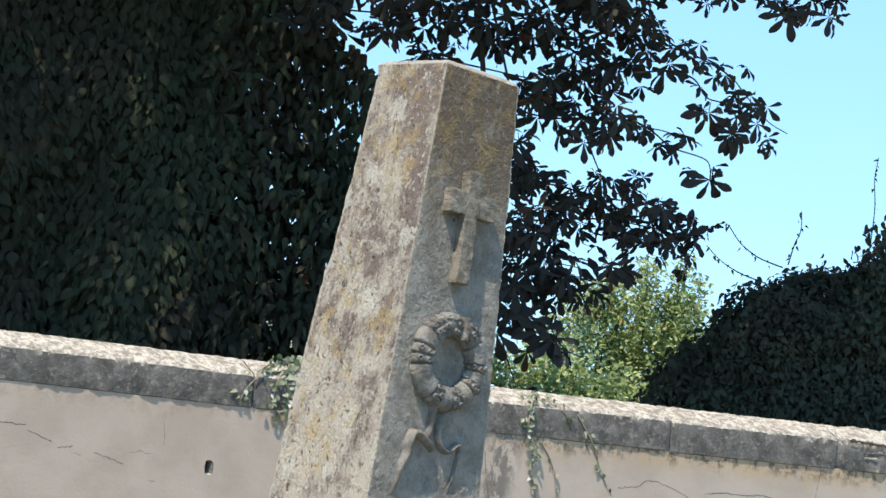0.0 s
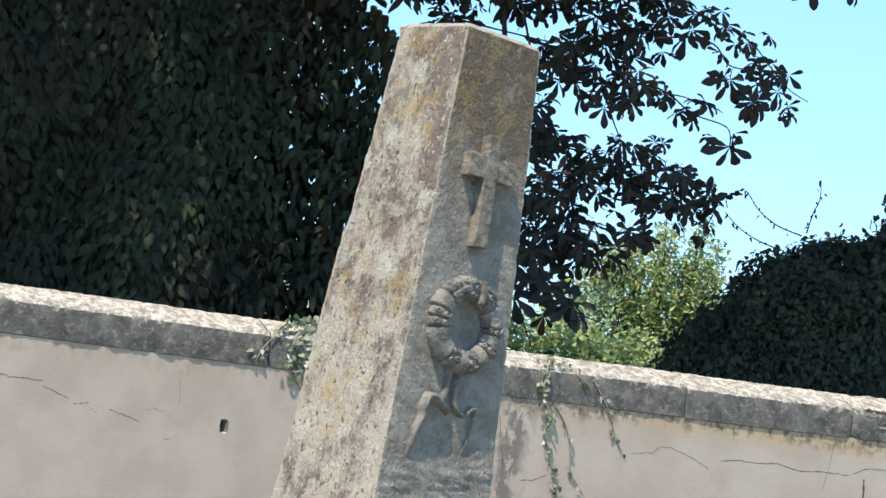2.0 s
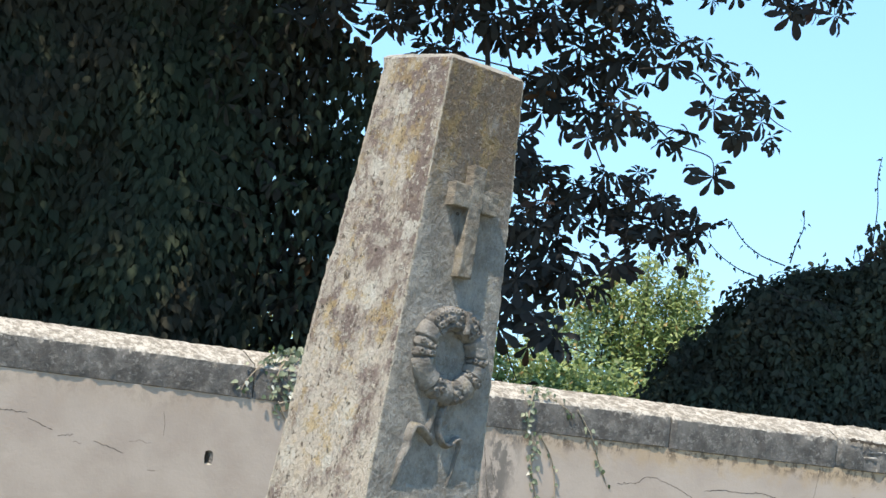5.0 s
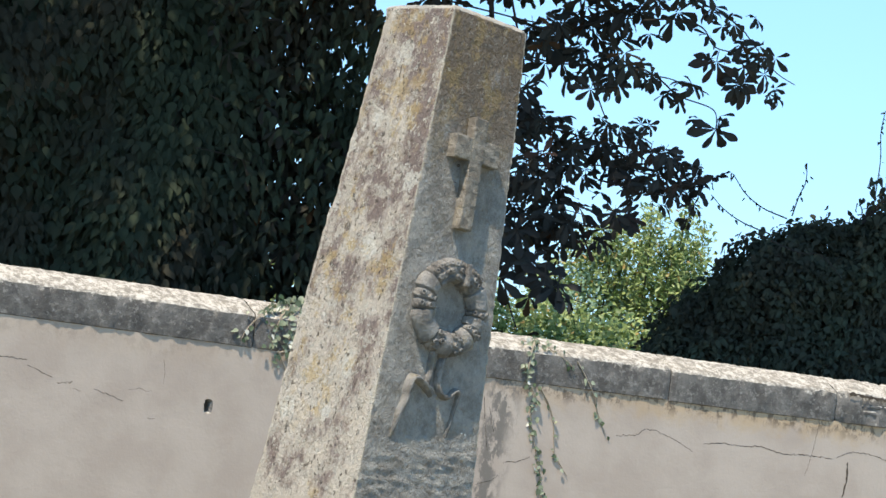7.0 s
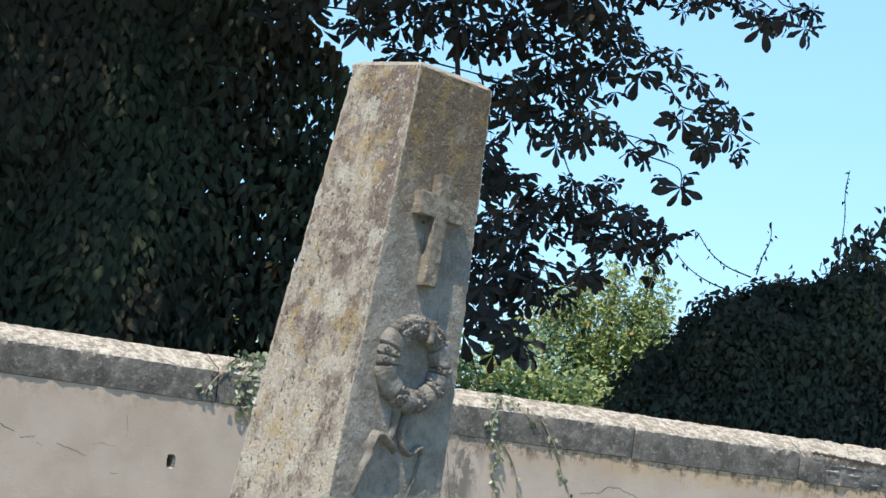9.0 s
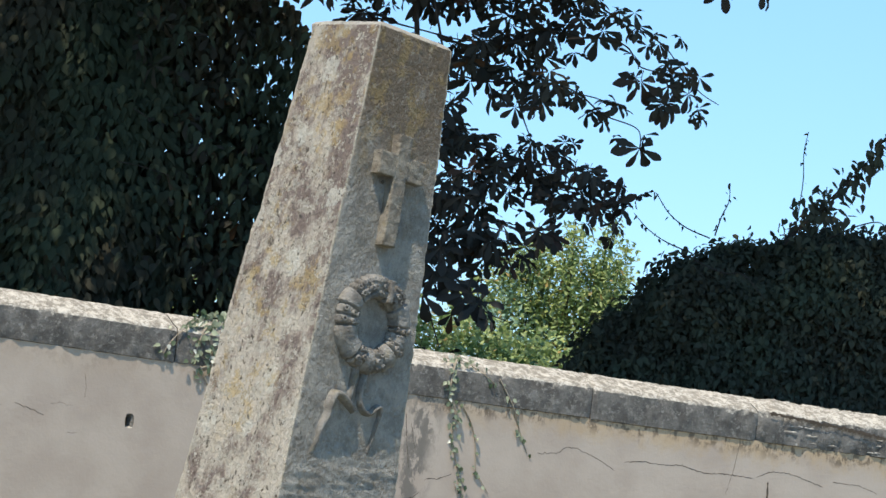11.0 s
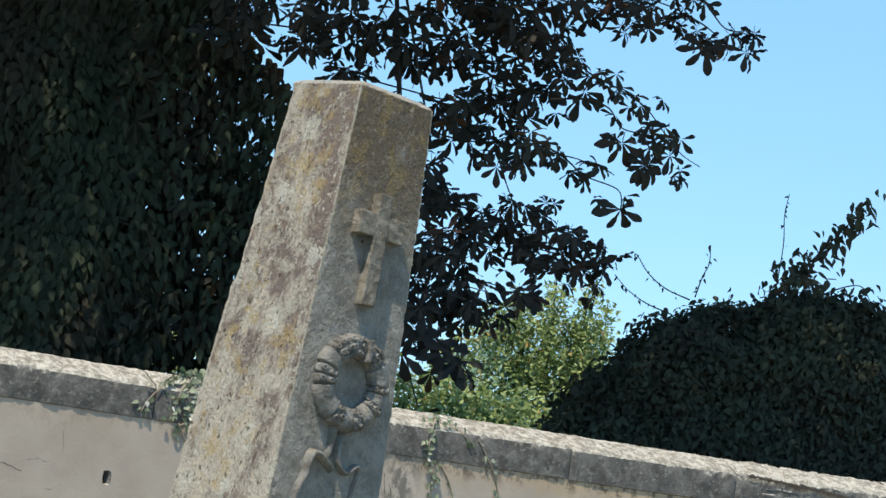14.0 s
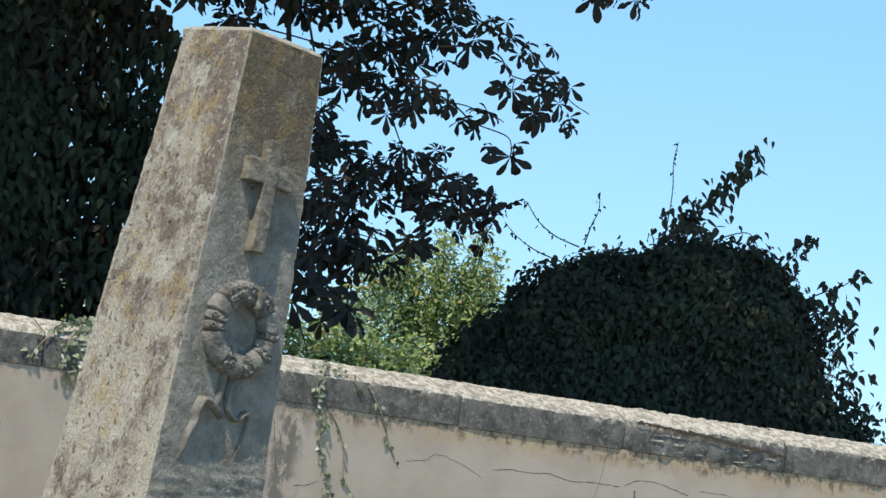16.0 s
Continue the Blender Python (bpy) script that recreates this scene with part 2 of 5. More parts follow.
def ground_material():
    m = Nodes("dry_grass_and_gravel")
    c = m.mix(m.step(m.noise(0.6, 5), 0.4, 0.6), (0.20, 0.19, 0.10), (0.34, 0.30, 0.23))
    c = m.mix(m.math("MULTIPLY", m.noise(45, 4), 0.5), c, (0.16, 0.15, 0.08))
    m.bump(m.noise(50, 4), 0.6, 0.02)
    return m.done(c, 0.95)


def dark_material():
    m = Nodes("dark_crack")
    return m.done(m.mix(m.noise(30, 3), (0.05, 0.04, 0.032), (0.13, 0.105, 0.085)), 1.0, 0.0)


STONE, CARVED, CROSS, COPING, RENDER, CRACK = lichen_stone(), carved_stone(), cross_stone(), coping_material(), render_material(), dark_material()
GROUND = ground_material()
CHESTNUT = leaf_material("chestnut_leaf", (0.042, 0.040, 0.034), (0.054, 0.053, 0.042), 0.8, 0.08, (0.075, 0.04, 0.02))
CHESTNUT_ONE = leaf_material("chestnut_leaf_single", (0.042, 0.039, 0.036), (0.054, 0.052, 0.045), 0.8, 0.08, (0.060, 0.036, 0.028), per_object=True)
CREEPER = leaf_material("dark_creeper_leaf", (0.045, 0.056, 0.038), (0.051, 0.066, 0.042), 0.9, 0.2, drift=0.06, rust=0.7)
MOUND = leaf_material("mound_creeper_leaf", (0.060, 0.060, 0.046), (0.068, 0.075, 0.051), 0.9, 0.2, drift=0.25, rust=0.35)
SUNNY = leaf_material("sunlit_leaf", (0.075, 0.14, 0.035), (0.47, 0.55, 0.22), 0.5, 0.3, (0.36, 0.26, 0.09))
COOL = leaf_material("bluish_leaf", (0.10, 0.20, 0.12), (0.40, 0.58, 0.42), 0.5, 0.3)
DRY = leaf_material("dry_flower_husk", (0.30, 0.23, 0.15), (0.52, 0.44, 0.31), 0.8, 0.2)
# the pale and near-white tones carry the sunlit gloss of some leaves
PALE_IVY = leaf_material("ivy_leaf", (0.045, 0.075, 0.03), (0.42, 0.45, 0.31), 0.4, 0.15, (0.72, 0.70, 0.60), per_object=True)
BARK = bark_material("dark_bark", (0.026, 0.022, 0.02), (0.055, 0.047, 0.04))
TWIG = bark_material("pale_twig", (0.22, 0.17, 0.125), (0.46, 0.40, 0.31))
CORE = leaf_material("inner_foliage", (0.130, 0.125, 0.095), (0.175, 0.165, 0.125), 0.9)


# ---------------------------------------------------------------- building helpers
def mesh_of(name, verts, faces, material, smooth=False):
    me = bpy.data.meshes.new(name)
    me.from_pydata([tuple(v) for v in verts], [], [tuple(f) for f in faces])
    me.materials.append(material)
    if smooth:
        me.shade_smooth()
    me.update()
    return me


def part(name, me, parent=None, label=""):
    """One mesh object, under a thing or a part."""
    ob = new(name, me)
    if parent is not None:
        ob.parent = parent
    return tagged(ob, label)


def empty(name, m=None):
    ob = new(name)
    ob.empty_display_size = 0.1
    if m is not None:
        ob.matrix_world = m
    return ob


def tube(points, r0, r1, sides=6):
    """Vertices and faces of a tapered tube along points."""
    pts = [Vector(p) for p in points]
    verts, faces = [], []
    for i, p in enumerate(pts):
        d = (pts[min(i + 1, len(pts) - 1)] - pts[max(i - 1, 0)]).normalized()
        a = d.cross(Vector((0.31, 0.87, 0.38))).normalized()
        b = d.cross(a)
        r = r0 + (r1 - r0) * i / (len(pts) - 1)
        for k in range(sides):
            w = 2 * math.pi * k / sides
            verts.append(p + (a * math.cos(w) + b * math.sin(w)) * r)
    n = len(pts)
    for i in range(n - 1):
        for k in range(sides):
            q = (k + 1) % sides
            faces.append((i * sides + k, i * sides + q, (i + 1) * sides + q, (i + 1) * sides + k))
    faces.append(tuple(range(sides))[::-1])
    faces.append(tuple((n - 1) * sides + k for k in range(sides)))
    return verts, faces


def join(pieces):
    verts, faces = [], []
    for v, f in pieces:
        o = len(verts)
        verts += list(v)
        faces += [tuple(i + o for i in q) for q in f]
    return verts, faces


def spline(points, n):
    """Catmull-Rom points through the given ones."""
    p = [Vector(q) for q in points]
    p = [p[0] * 2 - p[1]] + p + [p[-1] * 2 - p[-2]]
    out = []
    for i in range(1, len(p) - 2):
        for k in range(n):
            t = k / n
            a, b, c, d = p[i - 1], p[i], p[i + 1], p[i + 2]
            out.append(0.5 * ((2 * b) + (c - a) * t + (2 * a - 5 * b + 4 * c - d) * t * t + (3 * b - a - 3 * c + d) * t ** 3))
    out.append(p[-2])
    return out


# Leaf outlines: base at the origin, tip along +y, upper side +z.
OVATE = ([(0, 0, 0), (-0.30, 0.18, 0.05), (-0.34, 0.45, 0.04), (-0.17, 0.75, 0.0), (0, 1.0, -0.12), (0.17, 0.75, 0.0),
          (0.34, 0.45, 0.04), (0.30, 0.18, 0.05), (0, 0.3, -0.03), (0, 0.65, -0.05)],
         [(0, 8, 1), (1, 8, 2), (2, 8, 9, 3), (3, 9, 4), (4, 9, 5), (5, 9, 8, 6), (6, 8, 7), (7, 8, 0)])
POINTED = ([(0, 0, 0), (-0.19, 0.16, 0.04), (-0.215, 0.38, 0.03), (-0.12, 0.68, 0.0), (0, 1.0, -0.16), (0.12, 0.68, 0.0),
            (0.215, 0.38, 0.03), (0.19, 0.16, 0.04), (0, 0.28, -0.04), (0, 0.6, -0.06)], OVATE[1])
LANCE = ([(0, 0, 0), (-0.10, 0.3, 0.03), (-0.11, 0.6, 0.0), (0, 1.0, -0.1), (0.11, 0.6, 0.0), (0.10, 0.3, 0.03), (0, 0.35, -0.02), (0, 0.65, -0.04)],
         [(0, 6, 1), (1, 6, 7, 2), (2, 7, 3), (3, 7, 4), (4, 7, 6, 5), (5, 6, 0)])
LEAFLET = ([(0, 0, 0), (-0.055, 0.2, 0.0), (-0.13, 0.5, 0.03), (-0.185, 0.72, 0.02), (-0.14, 0.88, -0.05), (0, 1.0, -0.16), (0.14, 0.88, -0.05),
            (0.185, 0.72, 0.02), (0.13, 0.5, 0.03), (0.055, 0.2, 0.0), (0, 0.5, -0.03), (0, 0.75, -0.05)],
           [(0, 10, 2, 1), (2, 10, 11, 3), (3, 11, 4), (4, 11, 5), (5, 11, 6), (6, 11, 7), (7, 11, 10, 8), (8, 10, 0, 9)])



def rounded_leaflet():
    """A chestnut leaflet: narrow at its base, widest past the middle, with a short drooping tip and a wavy blade."""
    verts, faces = [], []
    stations = (0.0, 0.16, 0.33, 0.5, 0.65, 0.78, 0.89, 0.96, 1.0)
    for t in stations:
        w = 0.160 * (t / 0.68) ** 1.15 if t < 0.68 else 0.160 * max(0.0, 1 - ((t - 0.68) / 0.34) ** 2)
        z = -0.22 * t ** 3 + 0.10 * max(0.0, t - 0.8)
        wave = 0.042 * math.sin(16 * t)
        verts += [(-w - 0.012, t, z + 0.03 * (w / 0.18) + wave), (0, t, z - 0.02), (w + 0.012, t, z + 0.03 * (w / 0.18) - wave)]
    for k in range(len(stations) - 1):
        a = k * 3
        faces += [(a, a + 1, a + 4, a + 3), (a + 1, a + 2, a + 5, a + 4)]
    return verts, faces


ROUND_LEAFLET = rounded_leaflet()


def leaf_cloud(name, material, outline, place, along, up, size, rng, bend=0.25):
    """Many leaves in one mesh: arrays of places, tip directions, upper sides and lengths."""
    tv, tf = np.array(outline[0]), outline[1]
    n, k = len(place), len(tv)
    y = along / np.linalg.norm(along, axis=1, keepdims=True)
    x = np.cross(y, up)
    x /= np.linalg.norm(x, axis=1, keepdims=True) + 1e-9
    z = np.cross(x, y)
    wide = rng.uniform(0.8, 1.2, (n, 1))
    curl = rng.normal(0, bend, (n, 1))
    lx, ly = tv[None, :, 0] * wide, np.repeat(tv[None, :, 1], n, 0)
    lz = tv[None, :, 2] + curl * (ly ** 2) * 0.6 + rng.normal(0, 0.25, (n, 1)) * lx * ly
    v = place[:, None] + size[:, None, None] * (lx[..., None] * x[:, None] + ly[..., None] * y[:, None] + lz[..., None] * z[:, None])
    verts = v.reshape(-1, 3)
    loops = np.concatenate([np.array(f) for f in tf])
    counts = np.array([len(f) for f in tf])
    idx = (loops[None] + (np.arange(n) * k)[:, None]).ravel()
    tot = np.tile(counts, n)
    me = bpy.data.meshes.new(name)
    me.vertices.add(len(verts))
    me.vertices.foreach_set("co", verts.astype(np.float32).ravel())
    me.loops.add(len(idx))
    me.loops.foreach_set("vertex_index", idx.astype(np.int32))
    me.polygons.add(len(tot))
    me.polygons.foreach_set("loop_start", np.concatenate(([0], np.cumsum(tot)[:-1])).astype(np.int32))
    me.update(calc_edges=True)
    me.materials.append(material)
    me.validate()
    return me


# ---------------------------------------------------------------- ground
def build_ground():
    n, verts, faces = 60, [], []
    edge = [-2500, -600, -150, -60] + list(np.linspace(-30, 45, n)) + [80, 200, 700, 2500]
    for yy in edge:
        for xx in edge:
            z = -0.05 + 0.03 * noise.noise(Vector((xx * 0.3, yy * 0.3, 0))) if abs(xx) < 50 and abs(yy) < 60 else -0.05
            verts.append((xx, yy, z))
    k = len(edge)
    for j in range(k - 1):
        for i in range(k - 1):
            faces.append((j * k + i, j * k + i + 1, (j + 1) * k + i + 1, (j + 1) * k + i))
    tagged(part("ground", mesh_of("ground", verts, faces, GROUND)), "dry grass and gravel cemetery ground", "ground", kind="structure")


build_ground()

# ---------------------------------------------------------------- wall with coping stones
# Wall frame: x along the wall, y into it, z up; its front face is y = 0.
WALL = Matrix.Translation((0, 16.54, 0)) @ Matrix.Rotation(math.atan2(0.4724, 0.8814), 4, "Z")


def build_wall():
    verts, faces = [], []
    xs, zs = [-14, -3.65, -1.41, -1.316, 16], [-0.1, 1.645, 1.755, 2.022]
    back = 0.32

    def quad(a, b, c, d):
        o = len(verts)
        verts.extend((a, b, c, d))
        faces.append((o, o + 1, o + 2, o + 3))

    def top(x):
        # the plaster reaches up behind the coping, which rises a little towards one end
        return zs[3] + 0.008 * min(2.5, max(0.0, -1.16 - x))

    for j in range(3):
        for i in range(4):
            x0, x1, z0, z1 = xs[i], xs[i + 1], zs[j], zs[j + 1]
            if (i, j) != (2, 1):
                quad((x0, 0, z0), (x1, 0, z0), (x1, 0, top(x1) if j == 2 else z1), (x0, 0, top(x0) if j == 2 else z1))
    # a worn put-log hole, deeper on one side
    x0, x1, z0, z1 = xs[2], xs[3], zs[1], zs[2]
    cx, cz, rim, rng = (x0 + x1) / 2, (z0 + z1) / 2, [], random.Random(3)
    for k in range(24):
        f, side = (k % 6) / 6, k // 6
        ox, oz = [(x0 + (x1 - x0) * f, z0), (x1, z0 + (z1 - z0) * f), (x1 - (x1 - x0) * f, z1), (x0, z1 - (z1 - z0) * f)][side]
        w = math.atan2((oz - cz) / 0.055, (ox - cx) / 0.047)
        sq = 1 / max(abs(math.cos(w)), abs(math.sin(w))) ** 0.6
        rx, rz = 0.0235 * sq * rng.uniform(0.92, 1.08), 0.036 * sq * rng.uniform(0.94, 1.06)
        hx, hz = cx + rx * math.cos(w), cz + rz * math.sin(w)
        rim.append(((ox, 0, oz), (hx, 0, hz), (cx - 0.007 + 0.72 * (hx - cx), 0.010 + 0.02 * (hx < cx), cz + 0.86 * (hz - cz)),
                    (cx - 0.010 + 0.5 * (hx - cx), 0.036, cz + 0.72 * (hz - cz))))
    hollow = len(faces)
    for k in range(24):
        a, b = rim[k], rim[(k + 1) % 24]
        for q in range(3):
            quad(a[q], b[q], b[q + 1], a[q + 1])
    verts.extend(r[3] for r in rim)
    faces.append(tuple(range(len(verts) - 24, len(verts))))
    hollow_end = len(faces)
    quad((xs[0], back, zs[0]), (xs[0], back, zs[3]), (xs[4], back, zs[3]), (xs[4], back, zs[0]))
    quad((xs[0], 0.02, zs[3]), (xs[4], 0.02, zs[3]), (xs[4], back, zs[3]), (xs[0], back, zs[3]))
    quad((xs[0], 0, zs[0]), (xs[0], 0, zs[3]), (xs[0], back, zs[3]), (xs[0], back, zs[0]))
    quad((xs[4], 0, zs[0]), (xs[4], back, zs[0]), (xs[4], back, zs[3]), (xs[4], 0, zs[3]))
    me = mesh_of("wall", verts, faces, RENDER)
    me.materials.append(CRACK)
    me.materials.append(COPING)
    # inner faces take darker materials, so the hole's shade is in their colour
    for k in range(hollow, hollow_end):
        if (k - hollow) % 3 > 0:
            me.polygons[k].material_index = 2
        if k == hollow_end - 1:
            me.polygons[k].material_index = 1
    wall = tagged(part("wall_north", me), "cracked cream rendered boundary wall with stone coping", "wall", kind="structure")
    wall.matrix_world = WALL
    return wall


wall = build_wall()


def coping_profile(t):
    """(depth, height) round the stone's section; t shifts the front a little."""
    return [(0.30, 2.018), (0.0, 2.018), (-0.006 - t, 2.022), (-0.008 - t, 2.06), (-0.009 - t, 2.10), (-0.008 - t, 2.14), (-0.006 - t, 2.180),
            (0.003 - t, 2.194), (0.014, 2.202), (0.05, 2.217), (0.09, 2.236), (0.13, 2.254), (0.17, 2.268), (0.21, 2.270), (0.27, 2.245), (0.34, 2.20), (0.34, 2.018)]


def build_coping(x0, x1, seed, rough=1.0):
    rng = random.Random(seed)
    t, drop = rng.uniform(-0.002, 0.003), rng.uniform(-0.003, 0.003)
    prof = coping_profile(t)
    n = max(6, int((x1 - x0) / 0.022))
    verts, faces = [], []
    for i in range(n + 1):
        x = x0 + (x1 - x0) * i / n
        near_end = min(i, n - i)
        for j, (y, z) in enumerate(prof):
            p = Vector((x * 9, y * 9 + seed, z * 9))
            a = noise.fractal(p, 1.0, 2.0, 4) * 0.0035 * rough
            b = noise.fractal(p * 3.6, 0.8, 2.0, 3) * 0.0050 * rough
            yy, zz = y, z + drop + 0.010 * min(2.5, max(0.0, -1.16 - x))
            if 1 <= j <= 8:
                yy += a + b
            if 6 <= j <= 14:
                zz += (a + b) * 0.9
            if j in (1, 2):
                zz += abs(b) * 0.4
            if near_end == 0 and 1 <= j <= 14:
                yy += 0.006
                zz -= 0.004
            verts.append((x, yy, zz))
    m = len(prof)
    for i in range(n):
        for j in range(m):
            q = (j + 1) % m
            faces.append((i * m + j, i * m + q, (i + 1) * m + q, (i + 1) * m + j))
    faces.append(tuple(range(m)))
    faces.append(tuple(n * m + j for j in range(m))[::-1])
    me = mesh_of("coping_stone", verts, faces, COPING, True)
    me.set_sharp_from_angle(angle=radians(28))
    return me


joints = [-13.8, -12.6, -11.4, -10.2, -9.0, -7.6, -6.2, -4.9, -3.65, -1.16, 0.09, 1.345, 2.45, 3.60, 4.85, 6.1, 7.3, 8.6, 9.9, 11.1, 12.4, 13.6, 14.8, 15.8]
for a, b in zip(joints, joints[1:]):
    broken = a == 2.45
    part("coping_stone", build_coping(a + 0.003, b - 0.003, len(joints) + int(a * 10), 2.2 if broken else 1.0), wall,
         "broken coping stone split into eroded layers" if broken else "")


def build_split_layers():
    """The front of the broken coping stone: crumbled chunks below a long open split."""
    rng = random.Random(8)
    for z0, z1, out in ((2.030, 2.066, 0.002), (2.070, 2.104, 0.006), (2.108, 2.138, 0.004)):
        x = 2.60
        while x < 3.56:
            w = rng.choice((0.12, 0.18, 0.26, 0.34)) * rng.uniform(0.8, 1.2)
            x1 = min(x + w, 3.592)
            fall = -(x - 2.6) * 0.022
            o = -0.006 - out * rng.uniform(0.2, 1.3)
            n = 4
            verts, faces = [], []
            for k in range(n + 1):
                f = k / n
                xx = x + 0.004 + (x1 - x - 0.008) * f
                bow = 0.002 * (1 - (2 * f - 1) ** 2)
                zb = z0 + fall * 0.4 + rng.uniform(-0.003, 0.004) + 0.006 - bow
                zt = z1 + fall + rng.uniform(-0.005, 0.004) - 0.006 + bow
                e = 0.006 if k in (0, n) else rng.uniform(-0.002, 0.002)
                verts += [(xx, 0.04, zb), (xx, o + e + 0.004, zb), (xx, o + e, zb + 0.007), (xx, o + e, zt - 0.007), (xx, o + e + 0.005, zt), (xx, 0.04, zt)]
            for k in range(n):
                for q in range(6):
                    r = (q + 1) % 6
                    faces.append((k * 6 + q, k * 6 + r, k * 6 + 6 + r, k * 6 + 6 + q))
            faces += [tuple(range(6)), tuple(n * 6 + q for q in range(6))[::-1]]
            if rng.random() < 0.93:
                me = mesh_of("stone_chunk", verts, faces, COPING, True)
                me.set_sharp_from_angle(angle=radians(50))
                part("stone_chunk", me, wall)
            x = x1


build_split_layers()


def build_crack(points, width=0.006, proud=0.0):
    """A jagged open crack: a thin dark ribbon just proud of the plaster."""
    rng = random.Random(int(points[0][0] * 1000))
    fine = []
    for (x0, z0), (x1, z1) in zip(points, points[1:]):
        k = max(2, int(math.hypot(x1 - x0, z1 - z0) / 0.011))
        for i in range(k):
            t = i / k
            fine.append((x0 + (x1 - x0) * t + rng.gauss(0, 0.0015), z0 + (z1 - z0) * t + rng.gauss(0, 0.0028)))
    fine.append(points[-1])
    verts, faces = [], []
    for i, (x, z) in enumerate(fine):
        a, b = fine[max(i - 1, 0)], fine[min(i + 1, len(fine) - 1)]
        d = Vector((b[0] - a[0], b[1] - a[1])).normalized()
        w = width * 0.5 * rng.uniform(0.35, 1.2) * (0.3 if i in (0, len(fine) - 1) else 1)
        verts += [(x - d.y * w, -0.0004 - proud, z + d.x * w), (x, -0.0006 - proud, z), (x + d.y * w, -0.0004 - proud, z - d.x * w)]
    for i in range(len(fine) - 1):
        for j in (0, 1):
            faces.append((i * 3 + j, i * 3 + j + 1, i * 3 + j + 4, i * 3 + j + 3))
    part("crack", mesh_of("crack", verts, faces, CRACK), wall)


for pts, width in (
        ([(-2.75, 1.86), (-2.60, 1.835), (-2.493, 1.826), (-2.435, 1.829), (-2.352, 1.825)], 0.007), ([(-2.349, 1.803), (-2.296, 1.781), (-2.21, 1.754)], 0.006),
        ([(-2.186, 1.729), (-2.098, 1.744)], 0.005), ([(-1.99, 1.722), (-1.912, 1.703), (-1.824, 1.680)], 0.006), ([(-2.10, 1.712), (-2.05, 1.706)], 0.003),
        ([(-1.801, 1.737), (-1.751, 1.748), (-1.673, 1.74)], 0.003), ([(-1.693, 1.607), (-1.641, 1.61)], 0.004),
        ([(1.04, 1.794), (1.181, 1.817), (1.206, 1.848), (1.286, 1.85), (1.381, 1.819), (1.457, 1.796), (1.539, 1.758)], 0.006),
        ([(1.602, 1.81), (1.73, 1.823), (1.843, 1.819), (1.973, 1.832), (2.147, 1.802), (2.26, 1.813), (2.472, 1.809)], 0.008),
        ([(2.49, 1.82), (2.601, 1.863), (2.719, 1.858), (2.832, 1.837), (2.95, 1.81)], 0.007), ([(0.363, 1.587), (0.449, 1.595), (0.524, 1.633)], 0.007),
        ([(0.209, 1.453), (0.307, 1.486), (0.338, 1.513)], 0.007), ([(2.571, 1.80), (2.575, 1.70), (2.556, 1.60)], 0.022),
        ([(0.207, 1.925), (0.225, 1.807), (0.262, 1.631)], 0.006), ([(0.245, 1.869), (0.286, 1.738)], 0.005),
        ([(-1.634, 1.912), (-1.62, 1.856), (-1.621, 1.785)], 0.003), ([(2.352, 2.02), (2.33, 1.85), (2.29, 1.70)], 0.004),
        ([(3.02, 1.84), (3.2, 1.845), (3.34, 1.81)], 0.006)):
    build_crack(pts, width * 0.62)
build_crack([(2.52, 2.185), (2.75, 2.172), (3.0, 2.158), (3.3, 2.135), (3.595, 2.108)], 0.020, 0.021)
build_crack([(3.60, 2.17), (3.598, 2.03)], 0.012, 0.010)


# ---------------------------------------------------------------- the leaning obelisk
TOP, BOTTOM, TAPER, HALF = 0.0, 3.60, 0.0531, 0.2249
LEAN_FRAME = Euler([radians(a) for a in (-2.144, 4.876, 0)]).to_matrix() @ Euler((0, 0, radians(-47.808))).to_matrix()
OB_TOP = Vector((-0.1496, 14.0, 3.5193))
obelisk = empty("obelisk", Matrix.Translation(OB_TOP - LEAN_FRAME @ Vector((0, 0, BOTTOM))) @ LEAN_FRAME.to_4x4())
tagged(obelisk, "leaning lichen-covered stone obelisk with carved cross and wreath", "gravestone")


def on_face(u, h, d=0.0):
    """A point of the carved face: u across, h below the top, d proud of it; in the obelisk's frame."""
    o = Vector((1, 0, TAPER)).normalized()
    return Vector((HALF + TAPER * h, u, BOTTOM - h)) + o * d


